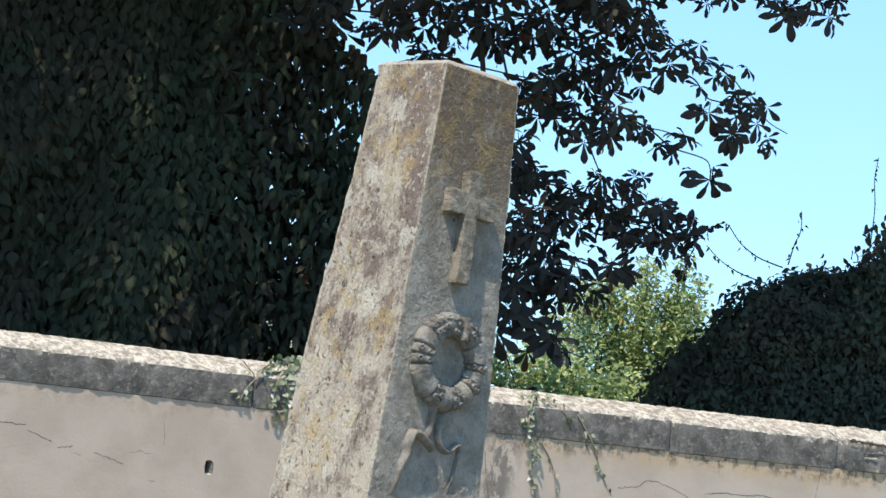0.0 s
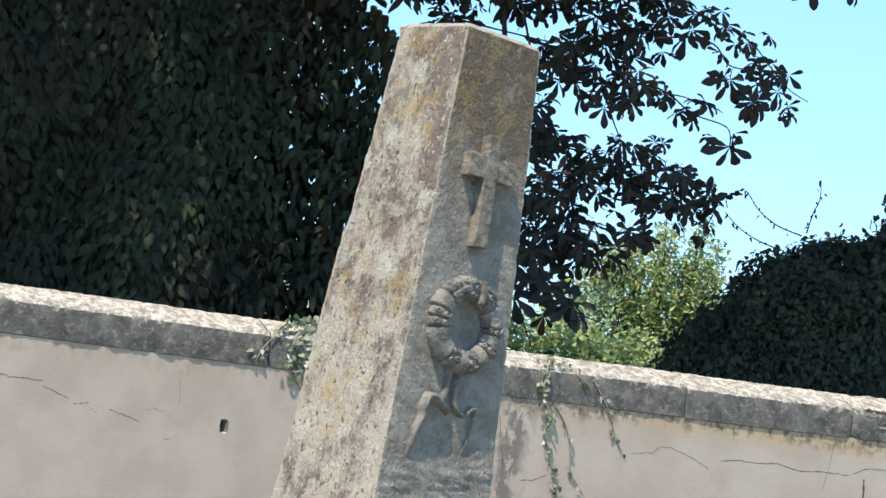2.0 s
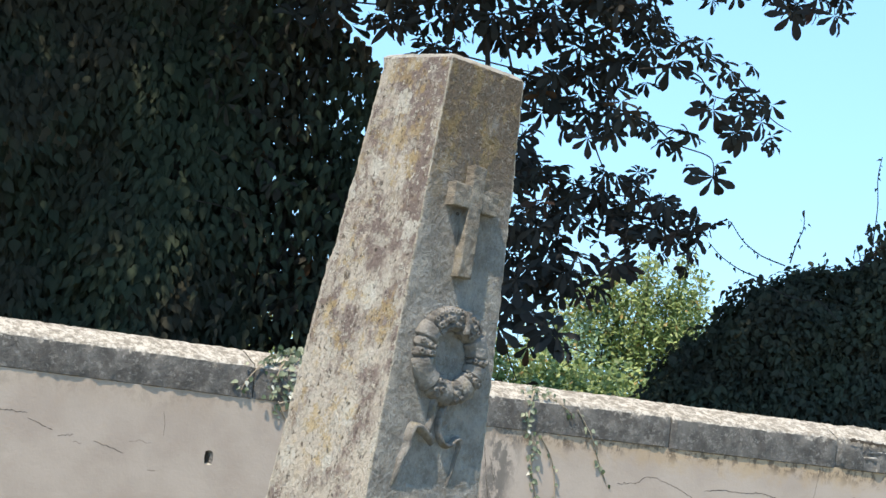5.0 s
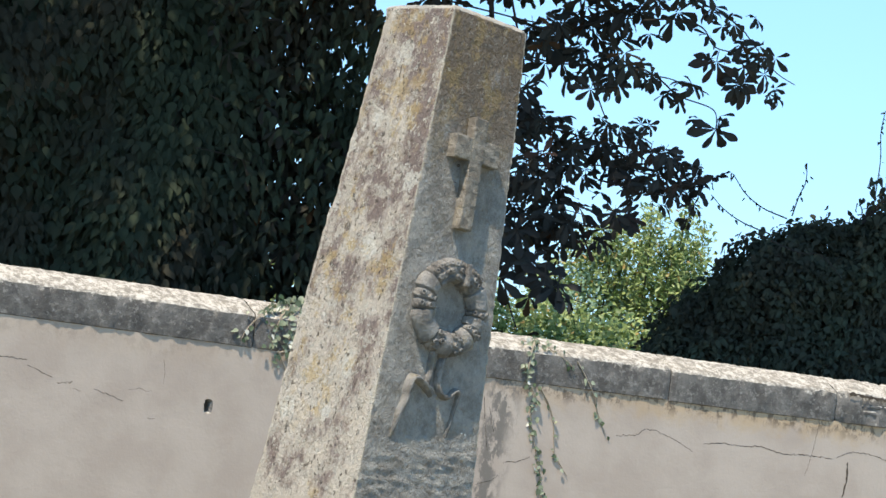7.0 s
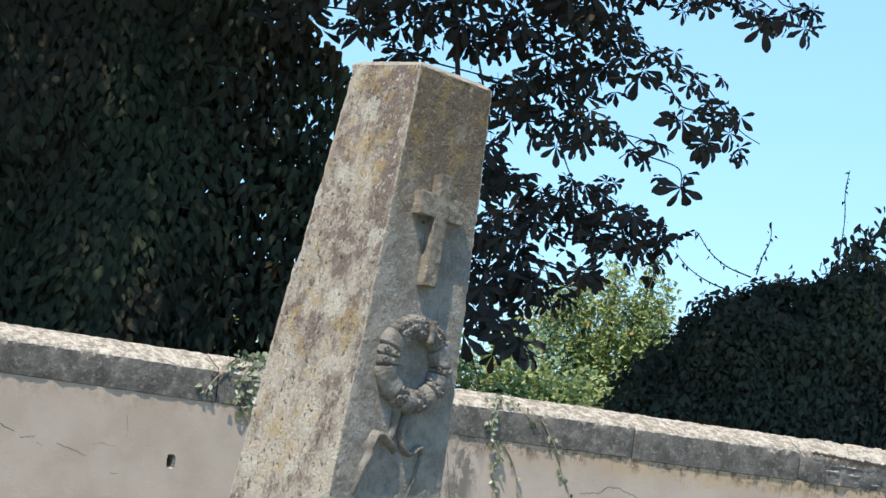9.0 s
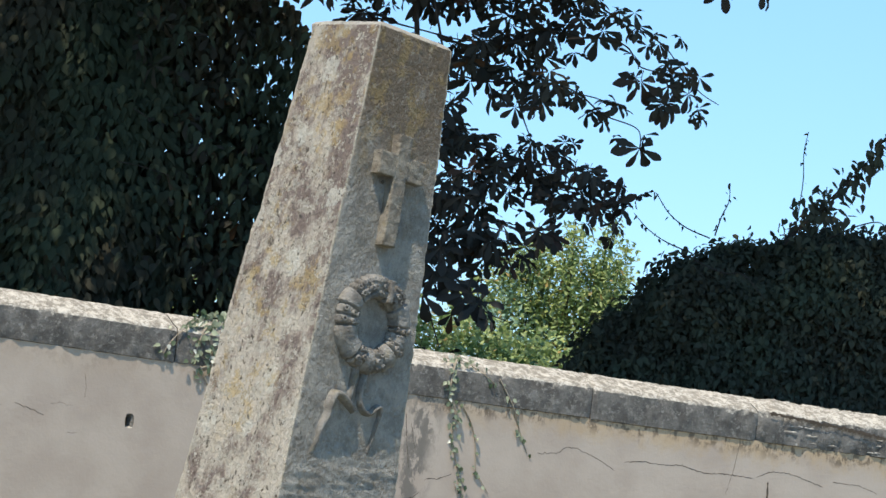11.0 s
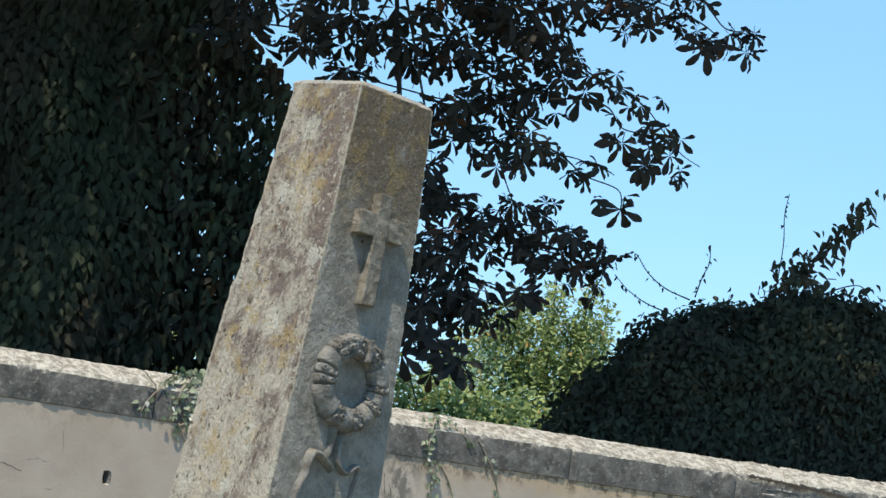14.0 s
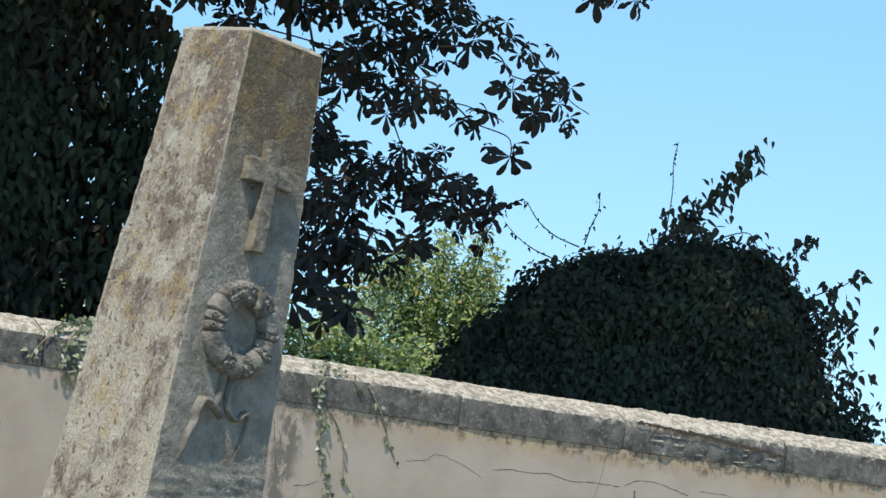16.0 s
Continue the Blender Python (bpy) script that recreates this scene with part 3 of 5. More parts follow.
def build_shaft():
    side, verts, faces = 34, [], []
    hs = [0.0] + list(np.arange(0.009, BOTTOM, 0.009)) + [BOTTOM]
    for h in hs:
        w = HALF + TAPER * h
        ring = []
        for s in range(4):
            for i in range(side):
                f = -1 + 2 * i / side
                # closer points beside the arris
                f = math.copysign(abs(f) ** 0.8, f)
                ring.append([(f, -1), (1, f), (-f, 1), (-1, -f)][s])
        for x, y in ring:
            p = Vector((x * w, y * w, -h))
            edge = max(0.0, min(abs(x), abs(y)) - 0.96) / 0.04
            lump = noise.fractal(p * 5, 1.0, 2.0, 3) * 0.003 + noise.fractal(p * 34, 0.8, 2.0, 3) * 0.0020
            if x > 0.99:
                # coarse tooling on the carved side, rock-like towards its foot
                foot = min(1.0, max(0.0, (h - 1.78 + 0.10 * y) / 0.2))
                lump += noise.noise(Vector((p.y * 60, p.z * 42, 1.0))) * 0.0016 + foot * max(0.0, 1 - 2.4 * abs(noise.fractal(Vector((p.y * 7 + p.z * 3, p.z * 20 - p.y * 3, 4.0)), 1.0, 2.0, 3))) ** 2 * 0.0055
            pit = noise.noise(p * 45)
            lump -= max(0, pit - 0.35) * 0.010
            worn = edge * (0.001 + 0.006 * max(0, noise.noise(p * 13)))
            # a lump has broken off one arris, with a small ledge below
            if x < -0.80 and y < -0.80 and h < 0.94:
                worn += 0.006 * min(1, (0.94 - h) / 0.02) * (1 - max(0, 0.12 - h) / 0.12) * ((-x - 0.8) / 0.2) * ((-y - 0.8) / 0.2)
            k = 1 + (lump - worn) / w
            # the stone is a little broader than square in its upper half
            wide = 1 + 0.050 * min(1.0, max(0.0, (1.9 - h) / 0.8)) if x < 0 else 1.0
            verts.append((p.x * k * wide, p.y * k, BOTTOM - h))
    m = side * 4
    for i in range(len(hs) - 1):
        for j in range(m):
            q = (j + 1) % m
            faces.append((i * m + j, (i + 1) * m + j, (i + 1) * m + q, i * m + q))
    # a worn chamfer and a low pyramid on top
    for inset, rise in ((0.011, 0.012), (0.045, 0.027), (0.12, 0.040)):
        base = len(verts)
        for j in range(m):
            v = Vector(verts[j])
            r = 1 - inset / HALF
            verts.append((v.x * r, v.y * r, BOTTOM + rise + 0.003 * noise.noise(v * 20)))
        lo = 0 if inset == 0.011 else base - m
        for j in range(m):
            q = (j + 1) % m
            faces.append((lo + j, lo + q, base + q, base + j))
    verts.append((0, 0, BOTTOM + 0.05))
    faces += [(len(verts) - 1 - m + j, len(verts) - 1 - m + (j + 1) % m, len(verts) - 1) for j in range(m)]
    faces.append(tuple((len(hs) - 1) * m + j for j in range(m)))
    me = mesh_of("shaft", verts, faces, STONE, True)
    me.set_sharp_from_angle(angle=radians(38))
    part("shaft", me, obelisk)


build_shaft()


def face_block(u0, u1, h0, h1, d, seed, taper=0.0):
    """A worn block that stands proud of the carved face."""
    bm = bmesh.new()
    nu, nh = max(2, int((u1 - u0) / 0.018)) + 2, max(2, int((h1 - h0) / 0.018)) + 2

    def spaced(a, b, n):
        # a narrow strip along each edge, even steps between
        return [a] + [a + 0.005 + (b - a - 0.010) * i / (n - 2) for i in range(n - 1)] + [b]

    us, hs, grid = spaced(u0, u1, nu), spaced(h0, h1, nh), []
    for j, h in enumerate(hs):
        row = []
        for i, u in enumerate(us):
            e = 0.004 if i in (0, nu) or j in (0, nh) else 0.0
            chip = 0.006 * max(0.0, noise.noise(Vector((u * 45, h * 45, seed + 7))) - 0.1) if e else 0.0
            row.append(bm.verts.new(on_face(u, h, d - e - chip + 0.004 * noise.noise(Vector((u * 30, h * 30, seed))))))
        grid.append(row)
    low = [[bm.verts.new(on_face(u, h, -0.02)) if i in (0, nu) or j in (0, nh) else None for i, u in enumerate(us)] for j, h in enumerate(hs)]
    for j in range(nh):
        for i in range(nu):
            bm.faces.new((grid[j][i], grid[j + 1][i], grid[j + 1][i + 1], grid[j][i + 1]))
    for j in range(nh):
        bm.faces.new((grid[j][0], low[j][0], low[j + 1][0], grid[j + 1][0]))
        bm.faces.new((grid[j][nu], grid[j + 1][nu], low[j + 1][nu], low[j][nu]))
    for i in range(nu):
        bm.faces.new((grid[0][i], grid[0][i + 1], low[0][i + 1], low[0][i]))
        bm.faces.new((grid[nh][i], low[nh][i], low[nh][i + 1], grid[nh][i + 1]))
    return bm


def bm_mesh(name, bm, material, smooth=False):
    bmesh.ops.recalc_face_normals(bm, faces=bm.faces)
    me = bpy.data.meshes.new(name)
    bm.to_mesh(me)
    bm.free()
    me.materials.append(material)
    if smooth:
        me.shade_smooth()
    return me


cross = part("cross", bm_mesh("cross_upright", face_block(-0.037, 0.040, 0.443, 0.940, 0.050, 1), CROSS), obelisk, "worn raised latin cross")
part("cross_arm", bm_mesh("cross_arm", face_block(-0.133, -0.034, 0.537, 0.640, 0.050, 5), CROSS), cross)
part("cross_arm", bm_mesh("cross_arm", face_block(0.037, 0.136, 0.537, 0.640, 0.048, 9), CROSS), cross)


def boss(p, out, r, height, material):
    """A small drilled flower boss: a rounded stud with a hole."""
    a = out.orthogonal().normalized()
    b = out.cross(a)
    verts, faces, n = [], [], 9
    for rr, dd in ((r, -0.02), (r, height * 0.55), (r * 0.75, height), (r * 0.42, height), (r * 0.34, height * 0.3)):
        for i in range(n):
            w = 2 * math.pi * i / n
            verts.append(p + (a * math.cos(w) + b * math.sin(w)) * rr + out * dd)
    for k in range(4):
        for i in range(n):
            q = (i + 1) % n
            faces.append((k * n + i, k * n + q, (k + 1) * n + q, (k + 1) * n + i))
    faces.append(tuple(4 * n + i for i in range(n)))
    return mesh_of("flower", verts, faces, material, True)


WR_U, WR_H, WR_R, WR_T = 0.012, 1.285, 0.158, 0.056


def wreath_point(a, b, grow=1.0):
    """a: angle round the wreath from the top, towards +u; b: angle round its roll, 0 inside, 90 outermost from the face."""
    r = WR_R - WR_T * grow * math.cos(b)
    return on_face(WR_U + r * math.sin(a), WR_H - r * math.cos(a) * 1.03, 0.012 + 0.85 * WR_T * grow * math.sin(b))


def build_wreath():
    n, k, verts, faces = 400, 22, [], []
    for i in range(n):
        a = 2 * math.pi * i / n
        deg = math.degrees(a)
        # cloth bands wrap the roll between bunches of flowers
        band = any(lo < deg < hi for lo, hi in ((52, 84), (97, 116), (130, 153), (173, 195), (214, 257), (286, 307)))
        for j in range(k):
            b = math.pi * (j / (k - 1) * 1.3 - 0.15)
            p = Vector((math.sin(a) * 3, math.cos(a) * 3, b))
            grow = 0.93 + 0.045 * noise.fractal(p * 4, 0.8, 2.0, 4) + (0.10 if band else 0.0)
            if band:
                grow += 0.03 * math.sin(math.radians(deg * 9))
            else:
                grow += 0.06 * noise.noise(Vector((math.sin(a) * 11, math.cos(a) * 11, b * 3)))
            # grooves between the bands
            for g in (51, 85, 96, 117, 129, 154, 172, 196, 213, 258, 271.5, 285, 308, 318, 327, 337):
                grow -= 0.24 * math.exp(-((deg - g) / 1.7) ** 2)
            verts.append(wreath_point(a, b, grow))
    for i in range(n):
        for j in range(k - 1):
            q = (i + 1) % n
            faces.append((i * k + j, i * k + j + 1, q * k + j + 1, q * k + j))
    ring = part("wreath", mesh_of("wreath", verts, faces, CARVED, True), obelisk, "carved stone flower wreath")
    rng = random.Random(4)
    out0 = Vector((1, 0, TAPER)).normalized()
    for deg, rows in ((264.5, 3), (278, 3), (313, 3), (322.5, 3), (332, 3), (342, 3), (352, 2), (0, 3), (9, 2), (24, 2), (33, 3), (42, 3), (90, 3), (122, 3), (158, 2), (166, 3), (200, 3), (208, 2)):
        for j in range(rows):
            a = radians(deg + rng.uniform(-1.5, 1.5))
            b = radians(34 + 112 * (j + 0.5) / rows + rng.uniform(-4, 4))
            p = wreath_point(a, b, 0.95)
            centre = on_face(WR_U + WR_R * math.sin(a), WR_H - WR_R * math.cos(a) * 1.03, 0.01)
            o = ((p - centre).normalized() + out0 * 0.3).normalized()
            part("flower", boss(p, o, rng.uniform(0.0125, 0.0155), 0.011, CARVED), ring)
    # a loose strap end that hangs into the opening
    part("strap_end", bm_mesh("strap_end", face_block(0.032, 0.056, 1.085, 1.185, 0.078, 3), CARVED), ring)


build_wreath()


def build_ribbon(points, wide, proud, seed):
    """A carved ribbon tail that lies in folds on the face."""
    pts = spline([(u, h, d) for u, h, d in points], 6)
    verts, faces, k = [], [], 7
    for i, p in enumerate(pts):
        a, b = pts[max(i - 1, 0)], pts[min(i + 1, len(pts) - 1)]
        t = Vector((b.x - a.x, b.y - a.y, 0)).normalized()
        w = wide * (1.0 - 0.35 * i / len(pts))
        for j in range(k):
            s = -1 + 2 * j / (k - 1)
            d = -0.006 if j in (0, k - 1) else proud * (0.55 + 0.45 * math.cos(s * 2.1)) * p.z
            verts.append(on_face(p.x - t.y * w * s, p.y + t.x * w * s, d + 0.002 * noise.noise(Vector((i * 0.4, j, seed)))))
    for i in range(len(pts) - 1):
        for j in range(k - 1):
            faces.append((i * k + j, i * k + j + 1, i * k + k + j + 1, i * k + k + j))
    part("ribbon", mesh_of("ribbon", verts, faces, CARVED, True), obelisk, "carved ribbon tail")


build_ribbon([(-0.02, 1.46, 1.0), (-0.035, 1.53, 1.0), (-0.035, 1.60, 0.8), (-0.03, 1.65, 0.2)], 0.022, 0.030, 1)
build_ribbon([(0.000, 1.672, 0.6), (-0.045, 1.645, 1.2), (-0.095, 1.622, 1.5), (-0.135, 1.622, 1.6), (-0.150, 1.665, 1.4), (-0.152, 1.72, 1.1), (-0.172, 1.77, 0.9), (-0.178, 1.82, 0.6), (-0.20, 1.90, 0.1)], 0.021, 0.030, 3)
build_ribbon([(0.045, 1.47, 1.0), (0.018, 1.54, 1.1), (0.015, 1.61, 1.1), (0.045, 1.66, 1.1), (0.09, 1.668, 1.0), (0.125, 1.635, 1.1), (0.148, 1.635, 1.1), (0.152, 1.67, 0.7), (0.142, 1.72, 0.45), (0.134, 1.78, 0.35), (0.122, 1.84, 0.1)], 0.017, 0.028, 6)
hole = part("bolt_hole", boss(on_face(-0.055, 0.665, -0.008), Vector((1, 0, TAPER)).normalized(), 0.009, 0.010, CRACK), obelisk)


# ---------------------------------------------------------------- horse chestnut with an ivy-grown trunk
chestnut = empty("chestnut_tree", Matrix.Translation((-2.7, 21.2, -0.05)))
tagged(chestnut, "horse chestnut with dark drooping palmate leaves behind the wall", "tree")
CT = Vector((-2.7, 21.2, -0.05))


def grown(ob):
    """Hang a mesh that is given in the world's metres under the chestnut."""
    ob.parent = chestnut
    ob.matrix_parent_inverse = Matrix.Translation(-CT)
    return ob


def limb(points, r0, r1, name="limb"):
    return grown(part(name, mesh_of(name, *tube(spline(points, 6), r0, r1, 8), BARK, True)))


limb([(-2.7, 21.2, -0.1), (-2.72, 21.2, 1.5), (-2.6, 21.15, 3.5), (-2.5, 21.0, 5.5), (-2.3, 20.8, 7.5), (-2.2, 20.4, 9.3)], 0.36, 0.14, "trunk")
limb([(-2.5, 21.0, 5.4), (-1.6, 20.5, 6.2), (-0.6, 19.9, 6.5), (0.5, 19.5, 6.3), (1.5, 19.4, 5.8)], 0.13, 0.03)
limb([(-2.4, 20.9, 6.4), (-1.5, 19.6, 7.6), (-0.2, 18.2, 8.4), (1.4, 17.2, 8.7)], 0.14, 0.04)
limb([(-2.4, 20.9, 6.2), (-3.6, 19.4, 7.6), (-4.8, 17.9, 8.4), (-6.0, 16.8, 8.6)], 0.14, 0.04)
limb([(-2.3, 20.6, 7.6), (-2.2, 19.0, 8.6), (-2.0, 17.2, 8.9), (-1.9, 16.0, 8.8)], 0.12, 0.03)


def palmate(rng, n=None, droop=None):
    """One horse chestnut leaf: leaflets fanned round the stalk's end. Hub at the origin, stalk along -y."""
    n = n or rng.choice((5, 5, 6, 7))
    place, along, up, size = [], [], [], []
    droop = droop or rng.uniform(0.15, 0.75)
    for i in range(n):
        a = radians(-118 + 236 * i / (n - 1) + rng.uniform(-9, 9))
        mid = 1 - abs(i - (n - 1) / 2) / n
        d = np.array((math.sin(a), math.cos(a), -droop * rng.uniform(0.6, 1.3)))
        place.append(d * 0.006)
        along.append(d)
        up.append((rng.gauss(0, 0.25), rng.gauss(0, 0.25), 1.0))
        size.append((0.085 + 0.072 * mid) * rng.uniform(0.85, 1.15))
    return np.array(place), np.array(along), np.array(up), np.array(size)


STALK = tube([(0, 0, 0), (0, -0.03, 0.008), (0, -0.06, 0.03)], 0.0030, 0.0022, 4)


def palmate_mesh(seed, n=None, droop=None, bend=0.65):
    rng, nrng = random.Random(seed), np.random.default_rng(seed)
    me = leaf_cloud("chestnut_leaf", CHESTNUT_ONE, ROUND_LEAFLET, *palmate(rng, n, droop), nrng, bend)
    bm = bmesh.new()
    bm.from_mesh(me)
    vs = [bm.verts.new(v) for v in STALK[0]]
    for f in STALK[1]:
        bm.faces.new([vs[i] for i in f])
    bm.to_mesh(me)
    bm.free()
    return me


PALMATE = [palmate_mesh(s) for s in range(14)]
SPREAD = [palmate_mesh(40 + s, 6, 0.3, 0.5) for s in range(4)]      # leaves that hang open
hung = []
rng_c = random.Random(21)
twigs = []


def leaf_pose(p, heading, rng, scale):
    """A leaf hub at p whose leaf points outward along heading and droops."""
    y = Vector((heading[0] + rng.gauss(0, 0.55), rng.gauss(-0.25, 0.6), heading[1] - 0.5 + rng.gauss(0, 0.35))).normalized()
    z = Vector((rng.gauss(0, 0.45), rng.gauss(-0.55, 0.5), 1.0))
    x = y.cross(z).normalized()
    z = x.cross(y)
    return Matrix.Translation(p) @ Matrix((x, y, z)).transposed().to_4x4() @ Matrix.Scale(scale, 4)


def bough(points, y, leaves, spread, tip=True, start=0.0, r=0.007, size=(0.68, 1.05)):
    """A drooping twig through (x, z) points near depth y, with leaves along it."""
    pts = spline([(x, y + 0.12 * math.sin(3 * x + y), z) for x, z in points], 8)
    twigs.append(tube(pts, r, 0.003, 5))
    for k in range(leaves):
        if rng_c.random() < 0.15:
            continue
        f = start + (1 - start) * (k + rng_c.random()) / leaves
        i = min(len(pts) - 2, int(f * (len(pts) - 1)))
        d = pts[i + 1] - pts[i]
        side = rng_c.choice((-1, 1))
        h = Vector((d.x, d.z)).normalized()
        off = Vector((max(-2, min(1.5, rng_c.gauss(0, 1))) * spread, rng_c.gauss(0, 0.3), rng_c.gauss(-0.02, spread * 0.75)))
        head = (h.x * 0.6 - side * h.y * 0.7, h.y * 0.6 + side * h.x * 0.7)
        place_leaf(pts[i] + off, head, rng_c.uniform(*size))
    if tip:
        d = pts[-1] - pts[-3]
        for s in (-0.8, 0.0, 0.8):
            place_leaf(pts[-1] + Vector((0, rng_c.uniform(-0.1, 0.1), 0)), (d.x * 9 + s * 0.4, d.z * 9 + abs(s) * 0.2), rng_c.uniform(0.85, 1.1))


singles = []


def place_leaf(p, head, scale):
    singles.append((leaf_pose(p, head, rng_c, scale)))


bough([(0.6, 4.84), (0.86, 4.74), (1.04, 4.65), (1.17, 4.57), (1.34, 4.5), (1.52, 4.41), (1.64, 4.29), (1.78, 4.16), (1.91, 4.1)], 19.4, 44, 0.035, tip=False, size=(0.5, 0.8))
bough([(0.93, 4.38), (1.14, 4.4), (1.29, 4.36), (1.38, 4.25), (1.53, 4.21), (1.59, 4.06)], 19.3, 7, 0.03, tip=False, start=0.7, size=(0.5, 0.8))
bough([(0.86, 4.14), (1.06, 4.04), (1.2, 3.94), (1.41, 3.88), (1.45, 3.78)], 19.4, 6, 0.03, tip=False, size=(0.5, 0.8))
bough([(0.68, 4.19), (0.83, 4.15), (0.96, 4.08), (1.15, 4.05), (1.26, 4.01)], 19.5, 18, 0.05, tip=False, size=(0.55, 0.85))
bough([(0.18, 4.15), (0.44, 4.11), (0.69, 4.12), (0.9, 4.08)], 19.6, 19, 0.05, tip=False)
bough([(0.16, 4.35), (0.41, 4.32), (0.66, 4.39), (0.9, 4.5), (1.11, 4.49)], 19.6, 24, 0.07, tip=False)
bough([(0.67, 3.99), (0.73, 3.85), (0.8, 3.71)], 19.4, 2, 0.02, tip=False, start=0.1, size=(0.5, 0.7))
bough([(0.23, 3.68), (0.48, 3.68), (0.74, 3.63), (0.99, 3.6), (1.24, 3.62)], 19.5, 44, 0.06, tip=False, size=(0.6, 0.95))
bough([(0.26, 3.44), (0.55, 3.47), (0.86, 3.49), (1.18, 3.45), (1.46, 3.48)], 19.6, 46, 0.06, tip=False, size=(0.6, 0.95))
bough([(0.77, 3.39), (1.02, 3.35), (1.23, 3.31), (1.39, 3.24)], 19.5, 11, 0.04, tip=False, size=(0.5, 0.75))
bough([(0.23, 3.31), (0.39, 3.33), (0.53, 3.2), (0.7, 3.16)], 19.4, 16, 0.05, tip=False)
bough([(0.27, 3.96), (0.31, 3.83), (0.3, 3.67)], 19.7, 10, 0.05, tip=False)
bough([(0.2, 3.04), (0.41, 2.81), (0.59, 2.66), (0.79, 2.59)], 19.2, 3, 0.05, tip=False)
bough([(0.14, 4.99), (0.5, 4.9), (0.75, 4.8), (0.85, 4.7)], 19.5, 20, 0.08, tip=False)
bough([(0.75, 5.1), (0.96, 5.03), (1.18, 5.04), (1.37, 5.02), (1.51, 4.97)], 19.5, 30, 0.05, tip=False, size=(0.6, 0.95))
bough([(1.09, 5.19), (1.3, 5.14), (1.48, 5.12), (1.65, 5.09), (1.73, 5.05)], 19.6, 24, 0.05, tip=False, size=(0.5, 0.85))
bough([(1.6, 5.28), (1.77, 5.17), (1.87, 5.07), (1.96, 4.99), (2.07, 4.98), (2.17, 4.97)], 19.4, 20, 0.04, tip=False, size=(0.5, 0.8))
bough([(1.69, 5.03), (1.83, 4.98), (1.92, 4.93)], 19.4, 6, 0.03, tip=False, size=(0.45, 0.7))
bough([(0.51, 4.89), (0.71, 4.85), (0.85, 4.8), (0.95, 4.73), (1.0, 4.68)], 19.4, 14, 0.05, tip=False, size=(0.5, 0.85))
bough([(-0.48, 4.45), (-0.01, 4.4), (0.38, 4.37), (0.73, 4.48)], 19.7, 30, 0.10)
bough([(0.22, 2.79), (0.3, 2.55), (0.37, 2.39)], 19.2, 2, 0.05, tip=False)
bough([(-1.14, 4.66), (-0.64, 4.65), (-0.12, 4.74), (0.42, 4.7)], 19.6, 34, 0.11)
bough([(0.2, 3.11), (0.56, 3.11), (0.8, 3.1), (0.97, 3.19)], 19.5, 22, 0.07)
bough([(-0.2, 5.4), (0.2, 5.1), (0.5, 5.0), (0.75, 5.1)], 19.6, 18, 0.10, tip=False)


def hanging_leaf(x, z, dx, dz, scale, y=19.2):
    """A single leaf that hangs clear of the others, its face towards the wall."""
    v = Vector((dx, rng_c.uniform(-0.3, 0.1), dz)).normalized()
    up = Vector((0.25, -1.0, 0.45))
    side = v.cross(up).normalized()
    up = side.cross(v)
    hung.append(Matrix.Translation((x, y, z)) @ Matrix((side, v, up)).transposed().to_4x4() @ Matrix.Scale(scale * 1.08, 4))


hanging_leaf(1.4, 4.16, 0.0, -1, 1.0)
hanging_leaf(1.58, 4.05, 0.35, -0.8, 0.9)
hanging_leaf(1.55, 4.04, -0.6, -0.6, 0.8)
hanging_leaf(1.7, 4.12, 0.2, -1, 0.85)
hanging_leaf(1.44, 3.75, 0.1, -1, 1.0)
hanging_leaf(0.98, 3.73, -0.1, 0.6, 0.5)
hanging_leaf(0.65, 3.91, -0.3, -0.9, 0.75)
hanging_leaf(0.75, 3.93, 0.3, -0.9, 0.6)
hanging_leaf(1.03, 3.73, 0.7, -0.5, 0.5)
hanging_leaf(1.36, 4.18, -0.9, 0.1, 0.55)
hanging_leaf(1.83, 4.81, -0.1, -1, 1.0)
hanging_leaf(2.09, 4.82, 0.3, -0.9, 0.85)
hanging_leaf(1.47, 4.89, 0.3, -0.9, 0.7)
hanging_leaf(0.99, 4.72, 0.8, -0.5, 0.6)
hanging_leaf(1.01, 4.5, 0.6, -0.7, 0.6)
hanging_leaf(0.58, 2.70, 0.55, -0.8, 1.25)
hanging_leaf(0.42, 2.80, -0.3, -0.9, 1.15)
hanging_leaf(0.28, 2.86, -0.5, -0.8, 1.2)
hanging_leaf(0.50, 2.74, 0.1, -1.0, 1.1)
hanging_leaf(0.30, 3.00, 0.5, -0.8, 1.2)
hanging_leaf(0.22, 2.70, -0.2, -1.0, 1.15)
for a, b in (((0.5, 19.5, 6.3), (-0.27, 19.4, 4.55)), ((-0.6, 19.9, 6.5), (0.24, 19.5, 4.03)), ((-0.6, 19.9, 6.5), (-1.18, 19.8, 4.44)),
             ((0.5, 19.5, 6.3), (0.14, 19.5, 4.99)), ((1.5, 19.4, 5.8), (1.5, 19.4, 5.4)), ((-0.1, 19.7, 5.0), (0.1, 19.6, 3.3)), ((-0.1, 19.7, 5.0), (0.18, 19.4, 2.9)), ((-0.5, 19.9, 6.3), (-0.1, 19.7, 5.0))):
    m = (Vector(a) + Vector(b)) * 0.5 + Vector((0, 0, 0.15))
    twigs.append(tube(spline([a, m, b], 6), 0.015, 0.007, 5))
singles = [m for m in singles if not (m.translation.x > 1.86 and 3.85 < m.translation.z < 4.45)]
for shape in twigs:
    grown(part("twig", mesh_of("twig", *shape, BARK)))
